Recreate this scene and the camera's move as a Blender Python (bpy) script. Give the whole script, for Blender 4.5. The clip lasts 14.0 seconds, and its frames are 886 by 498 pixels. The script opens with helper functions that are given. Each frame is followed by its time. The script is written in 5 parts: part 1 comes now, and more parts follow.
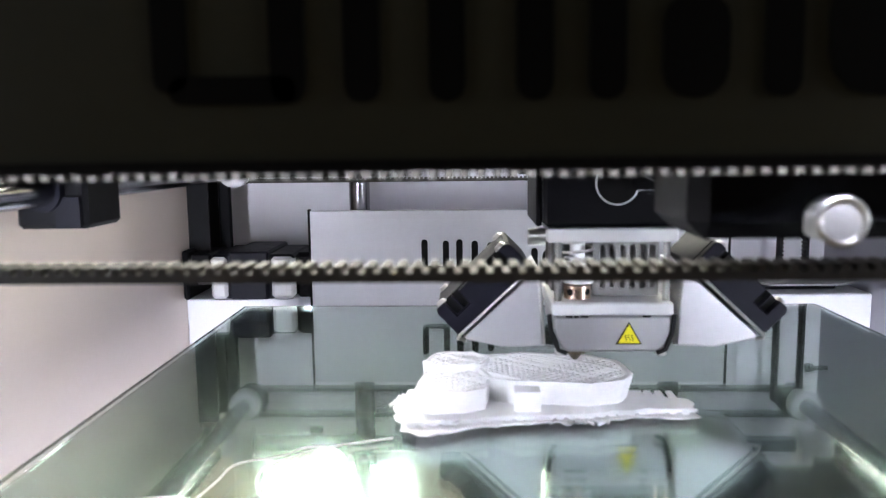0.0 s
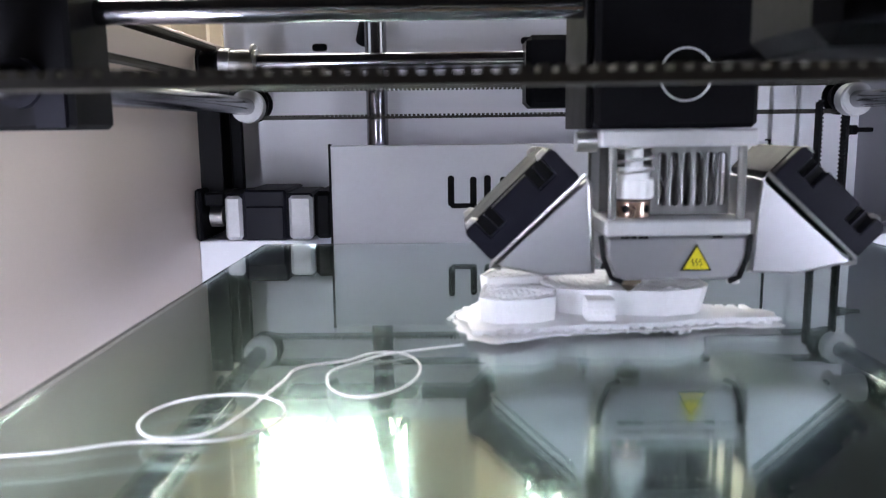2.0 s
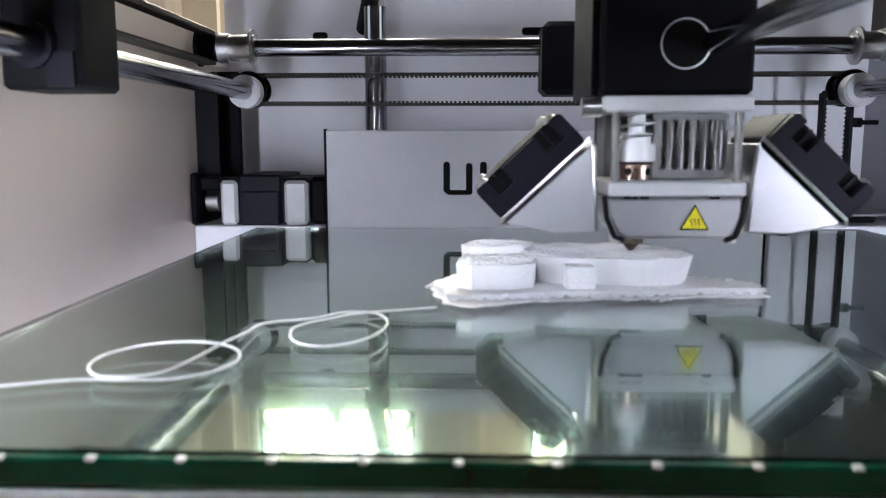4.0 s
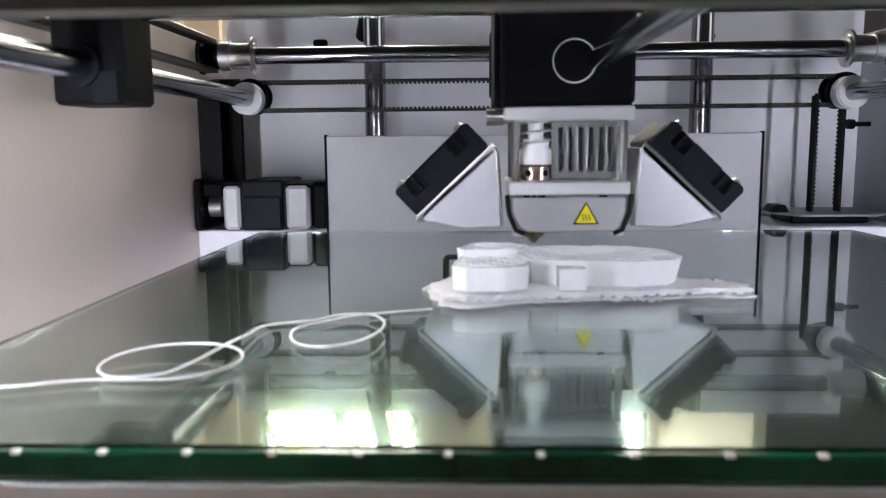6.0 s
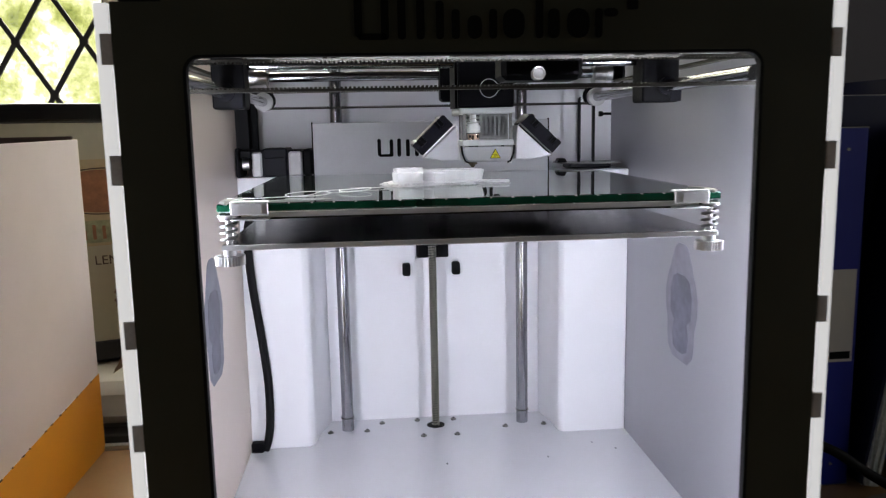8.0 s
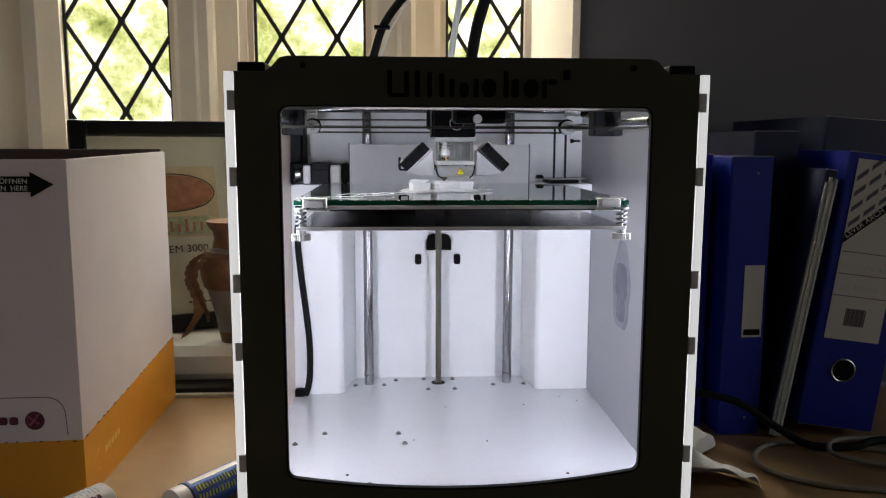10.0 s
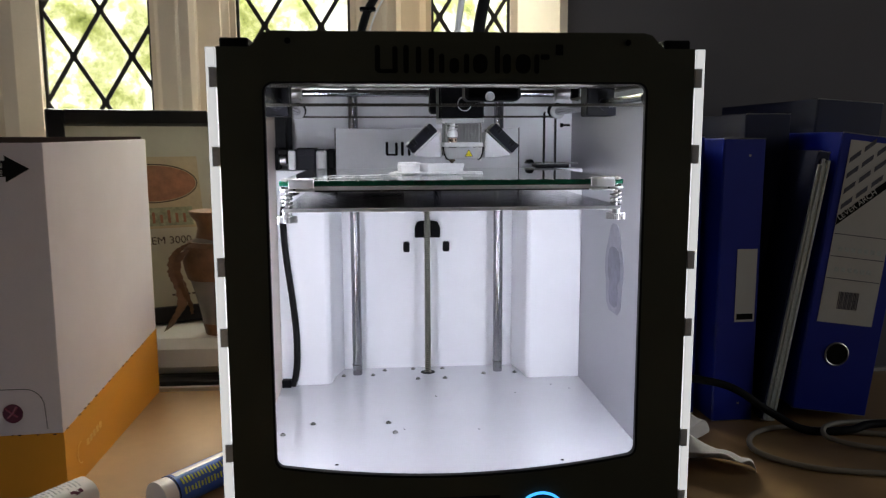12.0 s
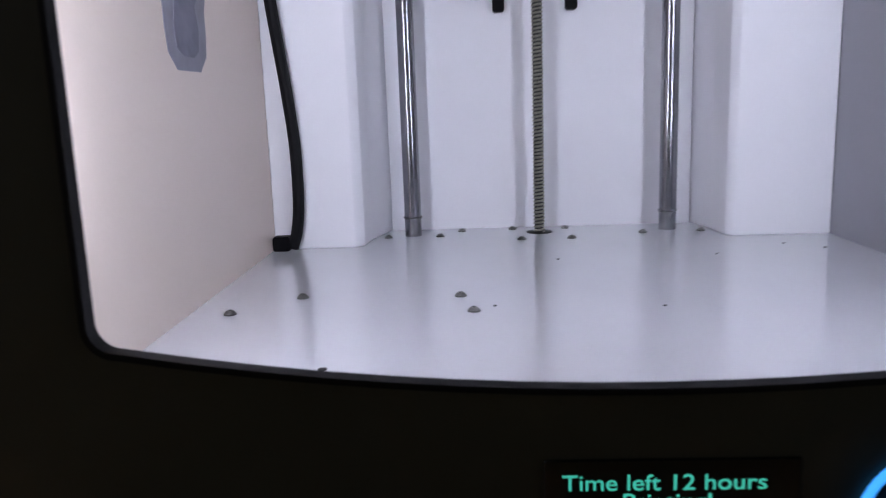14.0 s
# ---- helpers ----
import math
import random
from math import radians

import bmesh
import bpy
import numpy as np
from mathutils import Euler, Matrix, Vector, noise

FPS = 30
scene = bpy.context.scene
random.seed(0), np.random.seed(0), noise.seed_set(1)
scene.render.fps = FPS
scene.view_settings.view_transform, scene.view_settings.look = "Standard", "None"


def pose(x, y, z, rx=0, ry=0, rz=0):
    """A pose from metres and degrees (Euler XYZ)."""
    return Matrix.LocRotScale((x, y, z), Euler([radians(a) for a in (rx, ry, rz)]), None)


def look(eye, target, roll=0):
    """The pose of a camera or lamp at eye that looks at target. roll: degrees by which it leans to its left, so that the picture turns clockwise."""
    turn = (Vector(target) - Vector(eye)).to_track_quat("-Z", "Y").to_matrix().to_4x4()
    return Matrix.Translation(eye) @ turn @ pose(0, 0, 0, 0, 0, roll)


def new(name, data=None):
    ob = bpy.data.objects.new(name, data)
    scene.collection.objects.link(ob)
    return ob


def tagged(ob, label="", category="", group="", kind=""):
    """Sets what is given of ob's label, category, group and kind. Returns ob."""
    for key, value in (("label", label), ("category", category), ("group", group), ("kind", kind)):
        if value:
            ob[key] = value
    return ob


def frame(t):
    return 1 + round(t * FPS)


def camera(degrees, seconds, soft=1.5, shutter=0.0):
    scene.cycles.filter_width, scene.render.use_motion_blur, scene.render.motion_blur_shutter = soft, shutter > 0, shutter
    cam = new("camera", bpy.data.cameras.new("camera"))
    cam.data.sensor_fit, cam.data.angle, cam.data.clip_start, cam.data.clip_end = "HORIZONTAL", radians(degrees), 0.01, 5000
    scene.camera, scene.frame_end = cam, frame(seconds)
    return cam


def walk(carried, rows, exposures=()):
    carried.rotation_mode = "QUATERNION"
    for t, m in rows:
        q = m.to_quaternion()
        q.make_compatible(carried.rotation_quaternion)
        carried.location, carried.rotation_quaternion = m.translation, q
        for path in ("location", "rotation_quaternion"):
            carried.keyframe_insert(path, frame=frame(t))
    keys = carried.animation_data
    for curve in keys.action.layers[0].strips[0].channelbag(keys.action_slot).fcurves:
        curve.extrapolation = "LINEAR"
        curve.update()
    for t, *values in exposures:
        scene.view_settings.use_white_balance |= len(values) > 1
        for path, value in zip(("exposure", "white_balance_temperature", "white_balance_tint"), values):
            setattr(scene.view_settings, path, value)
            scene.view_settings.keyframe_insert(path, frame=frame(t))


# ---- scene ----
cam = camera(59.3, 14.0, soft=1.12, shutter=0.35)
PATH = [
    (0, (-0.0285, -0.086, 0.3522), (-0.101, 1.896, 0.091), -0.7),
    (0.5, (-0.0335, -0.0735, 0.3501), (-0.091, 1.909, 0.1005), 0.0),
    (1, (-0.038, -0.074, 0.3405), (-0.114, 1.902, 0.052), -0.6),
    (1.5, (-0.041, -0.077, 0.3362), (-0.055, 1.9, 0.0448), -0.5),
    (2, (-0.05, -0.074, 0.33), (-0.076, 1.902, 0.022), -0.7),
    (2.5, (-0.046, -0.074, 0.328), (-0.116, 1.898, 0.0), -0.9),
    (3, (-0.041, -0.073, 0.318), (-0.103, 1.903, 0.011), 0.0),
    (5.5, (-0.041, -0.072, 0.318), (-0.114, 1.909, 0.05), -0.3),
    (6, (-0.039, -0.078, 0.319), (-0.111, 1.903, 0.049), -0.5),
    (6.5, (-0.038, -0.094, 0.317), (-0.101, 1.887, 0.051), -0.6),
    (7, (-0.04, -0.162, 0.316), (-0.06, 1.822, 0.065), -0.2),
    (7.5, (-0.053, -0.268, 0.321), (0.037, 1.714, 0.071), -0.7),
    (8, (-0.053, -0.377, 0.315), (0.109, 1.594, 0.012), -1.1),
    (10.5, (-0.057, -0.585, 0.325), (0.062, 1.394, 0.061), 0.3),
    (11, (-0.057, -0.584, 0.324), (0.057, 1.395, 0.061), 0.1),
    (11.5, (-0.059, -0.585, 0.325), (0.064, 1.394, 0.058), 0.2),
    (12, (-0.06, -0.565, 0.31), (0.102, 1.409, 0.033), -0.2),
    (12.5, (-0.061, -0.498, 0.278), (0.163, 1.466, -0.024), 0.7),
    (13, (-0.062, -0.37, 0.244), (0.088, 1.587, -0.14), -0.6),
    (13.5, (-0.061, -0.253, 0.167), (0.013, 1.71, -0.202), 1.3),
    (14, (-0.0455, -0.178, 0.125), (-0.136, 1.785, -0.253), -2.0),
]
cam.data.dof.use_dof = True
cam.data.dof.focus_distance, cam.data.dof.aperture_fstop = 0.50, 34.0
walk(cam, [(t, look(eye, target, roll)) for t, eye, target, roll in PATH],
     [(0.0, 0.76, 6450, 13), (0.5, 0.72, 6450, 14), (1.0, 0.70, 6250, 16), (1.5, 0.52, 6220, 16), (2.0, 0.30, 6200, 16), (2.5, 0.20, 6200, 16), (3.0, 0.22, 6200, 13),
      (5.5, 0.33, 6480, 14), (6.5, 0.37, 6550, 15), (7.0, 0.27, 6480, 14), (7.5, 0.20, 6550, 12), (8.0, 0.02, 6650, 11), (11.0, 0.0, 6620, 10), (12.5, 0.0, 6520, 10),
      (13.0, 0.04, 6470, 12), (13.5, -0.24, 6430, 13), (14.0, -0.38, 6300, 16)])

# ---- light of the place: a leaded window behind the machine, the machine's own LED strips, two unseen side lamps ----
world = bpy.data.worlds.new("world")
scene.world = world
world.use_nodes = True
wn, wl = world.node_tree.nodes, world.node_tree.links
sky = wn.new("ShaderNodeTexSky")
sky.sky_type, sky.sun_disc = "NISHITA", False
sky.sun_elevation, sky.sun_rotation = radians(37), radians(17)
wl.new(sky.outputs["Color"], wn["Background"].inputs["Color"])
wn["Background"].inputs["Strength"].default_value = 0.10

LED_COLOR = (0.83, 0.877, 1.0)
WINDOW_WATTS, SIDE_WATTS, EAST_WATTS, LED_WATTS, LED_TOP_WATTS = 64.0, 1.7, 5.8, 0.63, 0.065


def area_lamp(name, m, w, h, watts, color):
    data = bpy.data.lights.new(name, "AREA")
    data.shape, data.size, data.size_y, data.energy, data.color = "RECTANGLE", w, h, watts, color
    ob = new(name, data)
    ob.matrix_world = m
    return ob


sun = bpy.data.lights.new("sun", "SUN")
sun.energy, sun.angle, sun.color = 2.8, radians(20), (1.0, 0.96, 0.9)
new("sun", sun).matrix_world = look((1.2, 4.5, 3.4), (0, 0.5, 0.3))
area_lamp("window_daylight", look((-0.30, 1.75, 1.70), (-0.15, 0.40, 0.25)), 1.7, 0.8, WINDOW_WATTS, (1.0, 0.94, 0.80))
# unseen side lamps: west daylight is assumed, east is a fill added for the binders
area_lamp("assumed_west_daylight", look((-1.43, -0.42, 0.50), (-0.2, 0.0, 0.22)), 0.75, 0.85, SIDE_WATTS, (1.0, 0.97, 0.95))
area_lamp("east_fill", look((2.44, -0.75, 0.75), (0.35, 0.15, 0.18)), 1.1, 1.1, EAST_WATTS, (1.0, 0.97, 0.93))
area_lamp("led_left", look((-0.158, 0.0085, 0.212), (-0.04, 0.20, 0.212)), 0.006, 0.27, LED_WATTS, LED_COLOR)
area_lamp("led_right", look((0.155, 0.0085, 0.212), (0.03, 0.20, 0.212)), 0.006, 0.27, LED_WATTS, LED_COLOR)
led_top = area_lamp("led_top", look((0, 0.0080, 0.3570), (0, 0.10, 0.281)), 0.20, 0.005, LED_TOP_WATTS, LED_COLOR)
led_top.data.spread = radians(62)


# ---- materials ----
def mat(name, color, rough=0.5, metal=0.0, var=0.12, scale=60.0, bump=0.0, fine=600.0, coat=0.0, spec=0.5, trans=0.0, emit=0.0, ior=1.5, tint=None):
    """A surface with two scales of variation in colour and gloss, and fine relief."""
    m = bpy.data.materials.new(name)
    m.use_nodes = True
    n, l = m.node_tree.nodes, m.node_tree.links
    b = n["Principled BSDF"]
    b.inputs["Metallic"].default_value = metal
    b.inputs["IOR"].default_value = ior
    b.inputs["Coat Weight"].default_value = coat
    b.inputs["Specular IOR Level"].default_value = spec
    b.inputs["Transmission Weight"].default_value = trans
    tc = n.new("ShaderNodeTexCoord")
    big = n.new("ShaderNodeTexNoise")
    big.inputs["Scale"].default_value, big.inputs["Detail"].default_value = scale, 4
    small = n.new("ShaderNodeTexNoise")
    small.inputs["Scale"].default_value, small.inputs["Detail"].default_value = fine, 2
    l.new(tc.outputs["Object"], big.inputs["Vector"])
    l.new(tc.outputs["Object"], small.inputs["Vector"])
    add = n.new("ShaderNodeMath")
    add.operation = "MULTIPLY_ADD"
    add.inputs[1].default_value = 0.35
    l.new(small.outputs["Fac"], add.inputs[0])
    l.new(big.outputs["Fac"], add.inputs[2])
    ramp = n.new("ShaderNodeValToRGB")
    dark = [c * (1 - var) for c in color]
    light = [min(1.0, c * (1 + var)) for c in (tint or color)]
    ramp.color_ramp.elements[0].position, ramp.color_ramp.elements[1].position = 0.45, 0.90
    ramp.color_ramp.elements[0].color, ramp.color_ramp.elements[1].color = (*dark, 1), (*light, 1)
    l.new(add.outputs[0], ramp.inputs["Fac"])
    l.new(ramp.outputs["Color"], b.inputs["Base Color"])
    rr = n.new("ShaderNodeMapRange")
    rr.inputs["To Min"].default_value, rr.inputs["To Max"].default_value = max(0.01, rough * 0.8), min(1.0, rough * 1.2)
    l.new(big.outputs["Fac"], rr.inputs["Value"])
    l.new(rr.outputs["Result"], b.inputs["Roughness"])
    if bump:
        bp = n.new("ShaderNodeBump")
        bp.inputs["Strength"].default_value, bp.inputs["Distance"].default_value = bump, 0.001
        l.new(small.outputs["Fac"], bp.inputs["Height"])
        l.new(bp.outputs["Normal"], b.inputs["Normal"])
    if emit:
        b.inputs["Emission Color"].default_value = (*color, 1)
        b.inputs["Emission Strength"].default_value = emit
    return m


def brushed(name, color, rough, stretch, var=0.15, metal=1.0):
    """Metal with drawn grain along one axis."""
    m = mat(name, color, rough, metal, var, 40)
    n, l = m.node_tree.nodes, m.node_tree.links
    mp = n.new("ShaderNodeMapping")
    mp.inputs["Scale"].default_value = stretch
    tc = [x for x in n if x.type == "TEX_COORD"][0]
    l.new(tc.outputs["Object"], mp.inputs["Vector"])
    for x in n:
        if x.type == "TEX_NOISE":
            l.new(mp.outputs["Vector"], x.inputs["Vector"])
    return m


M = {}
M["panel"] = mat("dark_panel", (0.0345, 0.0355, 0.0240), 0.55, 0, 0.10, 25, 0.05, 900, spec=0.25)
M["black"] = mat("black_plastic", (0.004, 0.004, 0.005), 0.48, 0, 0.25, 80, 0.08, 1500, spec=0.07)
M["rubber"] = mat("black_rubber", (0.005, 0.005, 0.006), 0.6, 0, 0.25, 100, 0.1, 1500, spec=0.15)
M["ink"] = mat("black_print", (0.002, 0.002, 0.002), 0.6, 0, 0.1, spec=0.12)
# both sides are white; daylight is painted into the left, shade into the right
M["wall_l"] = mat("white_panel_daylit", (0.75, 0.645, 0.575), 0.42, 0, 0.03, 9, 0.02, 700)
M["wall_r"] = mat("white_panel_shaded", (0.30, 0.30, 0.335), 0.38, 0, 0.04, 9, 0.02, 700)
M["white_sheet"] = mat("white_coated_sheet", (0.78, 0.78, 0.82), 0.48, 0, 0.03, 12, 0.03, 900)
M["floor_sheet"] = mat("glossy_white_sheet", (0.60, 0.60, 0.64), 0.14, 0, 0.03, 12, 0.0, 900, coat=0.8)
M["grey_sheet"] = brushed("grey_anodised_sheet", (0.54, 0.54, 0.57), 0.50, (1, 1, 1), 0.04, 0.15)
# emission stands for LED light carried through the acrylic
M["acrylic"] = mat("acrylic_led_glow", (0.88, 0.90, 0.92), 0.45, 0, 0.10, 45, 0, 500, emit=0.62)
M["tab"] = mat("grey_joint", (0.52, 0.52, 0.54), 0.5, 0, 0.2, 90)
M["chrome"] = brushed("ground_steel_rod", (0.28, 0.28, 0.30), 0.17, (1, 1, 1), 0.06)
M["steel"] = brushed("brushed_steel", (0.62, 0.61, 0.60), 0.30, (2, 40, 40), 0.12)
M["steel_soft"] = brushed("satin_steel", (0.58, 0.575, 0.60), 0.44, (1, 1, 1), 0.04)
M["alu"] = brushed("milled_aluminium", (0.65, 0.65, 0.66), 0.32, (4, 30, 30), 0.12)
M["alu_dark"] = mat("dull_aluminium_plate", (0.44, 0.43, 0.425), 0.30, 1.0, 0.06, 14, 0, 120)
M["alu_bar"] = mat("satin_milled_bar", (0.72, 0.72, 0.73), 0.38, 0.55, 0.06, 60, 0.04, 700)
M["bed_alu"] = mat("scuffed_bed_aluminium", (0.46, 0.45, 0.44), 0.16, 1.0, 0.08, 14, 0, 120)
M["shield"] = mat("dull_shield_sheet", (0.24, 0.24, 0.235), 0.5, 0.4, 0.10, 80)
M["clip"] = mat("bright_clip_steel", (0.78, 0.78, 0.80), 0.42, 0.6, 0.06, 80)
M["cap"] = mat("cast_alloy", (0.54, 0.54, 0.55), 0.5, 0.2, 0.08, 90, 0.1, 900)
M["spring"] = brushed("spring_steel", (0.22, 0.22, 0.22), 0.38, (1, 1, 1), 0.1)
M["screw"] = brushed("oiled_screw_steel", (0.20, 0.20, 0.19), 0.42, (1, 1, 1), 0.2)
M["thread"] = mat("worn_thread_steel", (0.25, 0.24, 0.19), 0.4, 0.6, 0.15, 200)
M["nut"] = mat("knurled_nut_alloy", (0.48, 0.48, 0.49), 0.40, 0.5, 0.12, 90, 0.1, 900)
M["copper"] = mat("copper", (0.50, 0.36, 0.28), 0.28, 1.0, 0.25, 200)
M["brass"] = mat("brass", (0.11, 0.09, 0.065), 0.4, 1.0, 0.2, 200)
M["ptfe"] = mat("white_ptfe", (0.85, 0.85, 0.85), 0.4, 0, 0.04)
M["pla"] = mat("white_filament", (0.94, 0.94, 0.95), 0.45, 0, 0.03, 300, 0.3, 1500)
M["yellow"] = mat("yellow_sticker", (0.78, 0.66, 0.02), 0.4, 0, 0.06, 300)
M["fan"] = mat("fan_plastic", (0.005, 0.005, 0.009), 0.48, 0, 0.2, 150, 0.05, 1500, spec=0.10)
M["glass"] = mat("float_glass", (0.86, 0.955, 0.925), 0.015, 0, 0.01, 6, 0, 300, trans=1.0, ior=1.56)
M["glass_edge"] = mat("green_glass_edge", (0.005, 0.075, 0.040), 0.12, 0, 0.45, 30, 0, 120, trans=0.15)
M["pane"] = mat("window_glass", (0.97, 0.99, 0.97), 0.01, 0, 0.01, 6, 0, 300, trans=1.0)
M["heater"] = mat("heater_coating", (0.60, 0.675, 0.64), 0.12, 1.0, 0.06, 18, 0, 300)
M["insulation"] = mat("black_insulation", (0.006, 0.006, 0.006), 0.28, 0, 0.3, 40)
M["wood"] = mat("beech_desk", (0.36, 0.225, 0.105), 0.45, 0, 0.10, 4, 0.04, 60)
M["plaster"] = mat("grey_plaster", (0.135, 0.128, 0.138), 0.85, 0, 0.06, 5, 0.15, 300)
M["cream"] = mat("cream_paint", (0.90, 0.79, 0.65), 0.5, 0, 0.04, 7, 0.06, 250)
M["sill"] = mat("white_gloss_sill", (0.70, 0.68, 0.62), 0.3, 0, 0.05, 8)
M["lead"] = mat("lead_came", (0.025, 0.024, 0.022), 0.6, 0, 0.25, 80, 0.1)
M["box_white"] = mat("white_carton", (0.72, 0.68, 0.75), 0.7, 0, 0.04, 14, 0.08, 700)
M["carton_edge"] = mat("brown_carton", (0.07, 0.040, 0.028), 0.8, 0, 0.12, 60, 0.1)
M["orange"] = mat("orange_carton", (0.70, 0.30, 0.015), 0.55, 0, 0.05, 14, 0.05, 700)
M["blue"] = mat("blue_binder_cloth", (0.005, 0.019, 0.31), 0.42, 0, 0.10, 20, 0.15, 900)
M["navy"] = mat("navy_binder", (0.007, 0.012, 0.055), 0.5, 0, 0.15, 20, 0.15, 900)
M["orange_pale"] = mat("pale_orange_print", (0.84, 0.50, 0.14), 0.55, 0, 0.1, 40)
M["ochre"] = mat("poster_ochre", (0.54, 0.45, 0.27), 0.6, 0, 0.12, 40, 0, 200)
M["maroon"] = mat("maroon_print", (0.10, 0.012, 0.045), 0.5, 0, 0.1)
M["rosy"] = mat("rosy_print", (0.30, 0.06, 0.12), 0.5, 0, 0.1)
M["jar_grey"] = mat("grey_glaze", (0.20, 0.19, 0.18), 0.4, 0, 0.15, 30)
M["paper"] = mat("paper_label", (0.62, 0.61, 0.58), 0.75, 0, 0.04, 30)
M["pages"] = mat("page_edges", (0.56, 0.60, 0.58), 0.8, 0, 0.15, 300)
M["frame_black"] = mat("black_frame", (0.010, 0.010, 0.010), 0.35, 0, 0.15, 50)
M["poster"] = mat("poster_paper", (0.58, 0.56, 0.43), 0.6, 0, 0.05, 12, 0, 90)
M["poster_red"] = mat("poster_rust", (0.36, 0.16, 0.08), 0.6, 0, 0.25, 90)
M["poster_green"] = mat("poster_green", (0.34, 0.36, 0.22), 0.6, 0, 0.35, 120)
M["kraft"] = mat("brown_parcel_tape", (0.17, 0.085, 0.040), 0.35, 0, 0.35, 40, 0.3, 200)
M["cable_beige"] = mat("grey_cable", (0.30, 0.27, 0.22), 0.5, 0, 0.08)
M["tissue"] = mat("white_tissue", (0.86, 0.84, 0.82), 0.9, 0, 0.06, 60, 0.3, 400)
M["glue_blue"] = mat("blue_tube", (0.02, 0.09, 0.45), 0.35, 0, 0.10, 60)
M["glue_white"] = mat("white_plastic", (0.72, 0.70, 0.70), 0.35, 0, 0.04)
M["yellowgreen"] = mat("lime_print", (0.55, 0.62, 0.06), 0.4, 0, 0.05)
M["screen"] = mat("display_black", (0.004, 0.005, 0.005), 0.15, 0, 0.1)
M["glyph"] = mat("display_glyph", (0.08, 0.80, 0.58), 0.5, 0, 0.02, emit=0.75)
M["ring_blue"] = mat("blue_light_ring", (0.05, 0.38, 0.95), 0.4, 0, 0.02, emit=1.6)
M["led"] = mat("led_strip", (0.95, 0.95, 1.0), 0.4, 0, 0.02, emit=3.0)
M["smudge"] = mat("dark_sticker", (0.10, 0.10, 0.13), 0.4, 0, 0.30, 70)


def foliage():
    m = bpy.data.materials.new("garden_distance")
    m.use_nodes = True
    n, l = m.node_tree.nodes, m.node_tree.links
    n.remove(n["Principled BSDF"])
    em = n.new("ShaderNodeEmission")
    tc = n.new("ShaderNodeTexCoord")
    a = n.new("ShaderNodeTexNoise")
    a.inputs["Scale"].default_value, a.inputs["Detail"].default_value, a.inputs["Roughness"].default_value = 2.6, 10, 0.72
    l.new(tc.outputs["Object"], a.inputs["Vector"])
    r = n.new("ShaderNodeValToRGB")
    e = r.color_ramp.elements
    e[0].position, e[0].color = 0.34, (0.09, 0.12, 0.02, 1)
    e[1].position, e[1].color = 0.62, (1.0, 1.0, 0.92, 1)
    k = e.new(0.46)
    k.color = (0.40, 0.43, 0.13, 1)
    k = e.new(0.55)
    k.color = (0.66, 0.66, 0.34, 1)
    sep = n.new("ShaderNodeSeparateXYZ")
    l.new(tc.outputs["Object"], sep.inputs[0])
    up = n.new("ShaderNodeMath")                 # trees thin out to bright sky with height
    up.operation = "MULTIPLY_ADD"
    up.inputs[1].default_value = 0.035
    l.new(sep.outputs["Z"], up.inputs[0])
    l.new(a.outputs["Fac"], up.inputs[2])
    l.new(up.outputs[0], r.inputs["Fac"])
    l.new(r.outputs["Color"], em.inputs["Color"])
    high = n.new("ShaderNodeMapRange")           # open sky over the trees is far brighter
    high.inputs["From Min"].default_value, high.inputs["From Max"].default_value = 1.5, 3.2
    high.inputs["To Min"].default_value, high.inputs["To Max"].default_value = 1.8, 12.0
    l.new(sep.outputs["Z"], high.inputs["Value"])
    l.new(high.outputs["Result"], em.inputs["Strength"])
    l.new(em.outputs[0], n["Material Output"].inputs["Surface"])
    return m


M["garden"] = foliage()


M["worn"] = mat("worn_sticker", (0.17, 0.17, 0.21), 0.45, 0, 0.15, 26, 0, 120, tint=(0.23, 0.23, 0.28))
M["worn_dark"] = mat("rubbed_print", (0.085, 0.085, 0.12), 0.45, 0, 0.2, 40, 0, 150, tint=(0.14, 0.14, 0.19))


# ---- mesh helpers ----
def box(bm, x0, x1, y0, y1, z0, z1, bev=0.0, m=None):
    g = bmesh.ops.create_cube(bm, size=1)
    vs = g["verts"]
    t = Matrix.Translation(((x0 + x1) / 2, (y0 + y1) / 2, (z0 + z1) / 2)) @ Matrix.Diagonal((x1 - x0, y1 - y0, z1 - z0, 1))
    bmesh.ops.transform(bm, matrix=(m @ t) if m else t, verts=vs)
    if bev:
        es = list({e for v in vs for e in v.link_edges})
        bmesh.ops.bevel(bm, geom=es, offset=bev, segments=1, affect="EDGES")
    return bm


def boxm(x0, x1, y0, y1, z0, z1, bev=0.0):
    return box(bmesh.new(), x0, x1, y0, y1, z0, z1, bev)


def cyl(bm, p0, p1, r, seg=24, r2=None, caps=True, bev=0.0):
    p0, p1 = Vector(p0), Vector(p1)
    d = p1 - p0
    m = Matrix.Translation((p0 + p1) / 2) @ d.to_track_quat("Z", "Y").to_matrix().to_4x4()
    bmesh.ops.create_cone(bm, cap_ends=caps, segments=seg, radius1=r, radius2=r if r2 is None else r2, depth=d.length, matrix=m)
    return bm


def cylm(p0, p1, r, seg=24, r2=None):
    return cyl(bmesh.new(), p0, p1, r, seg, r2)


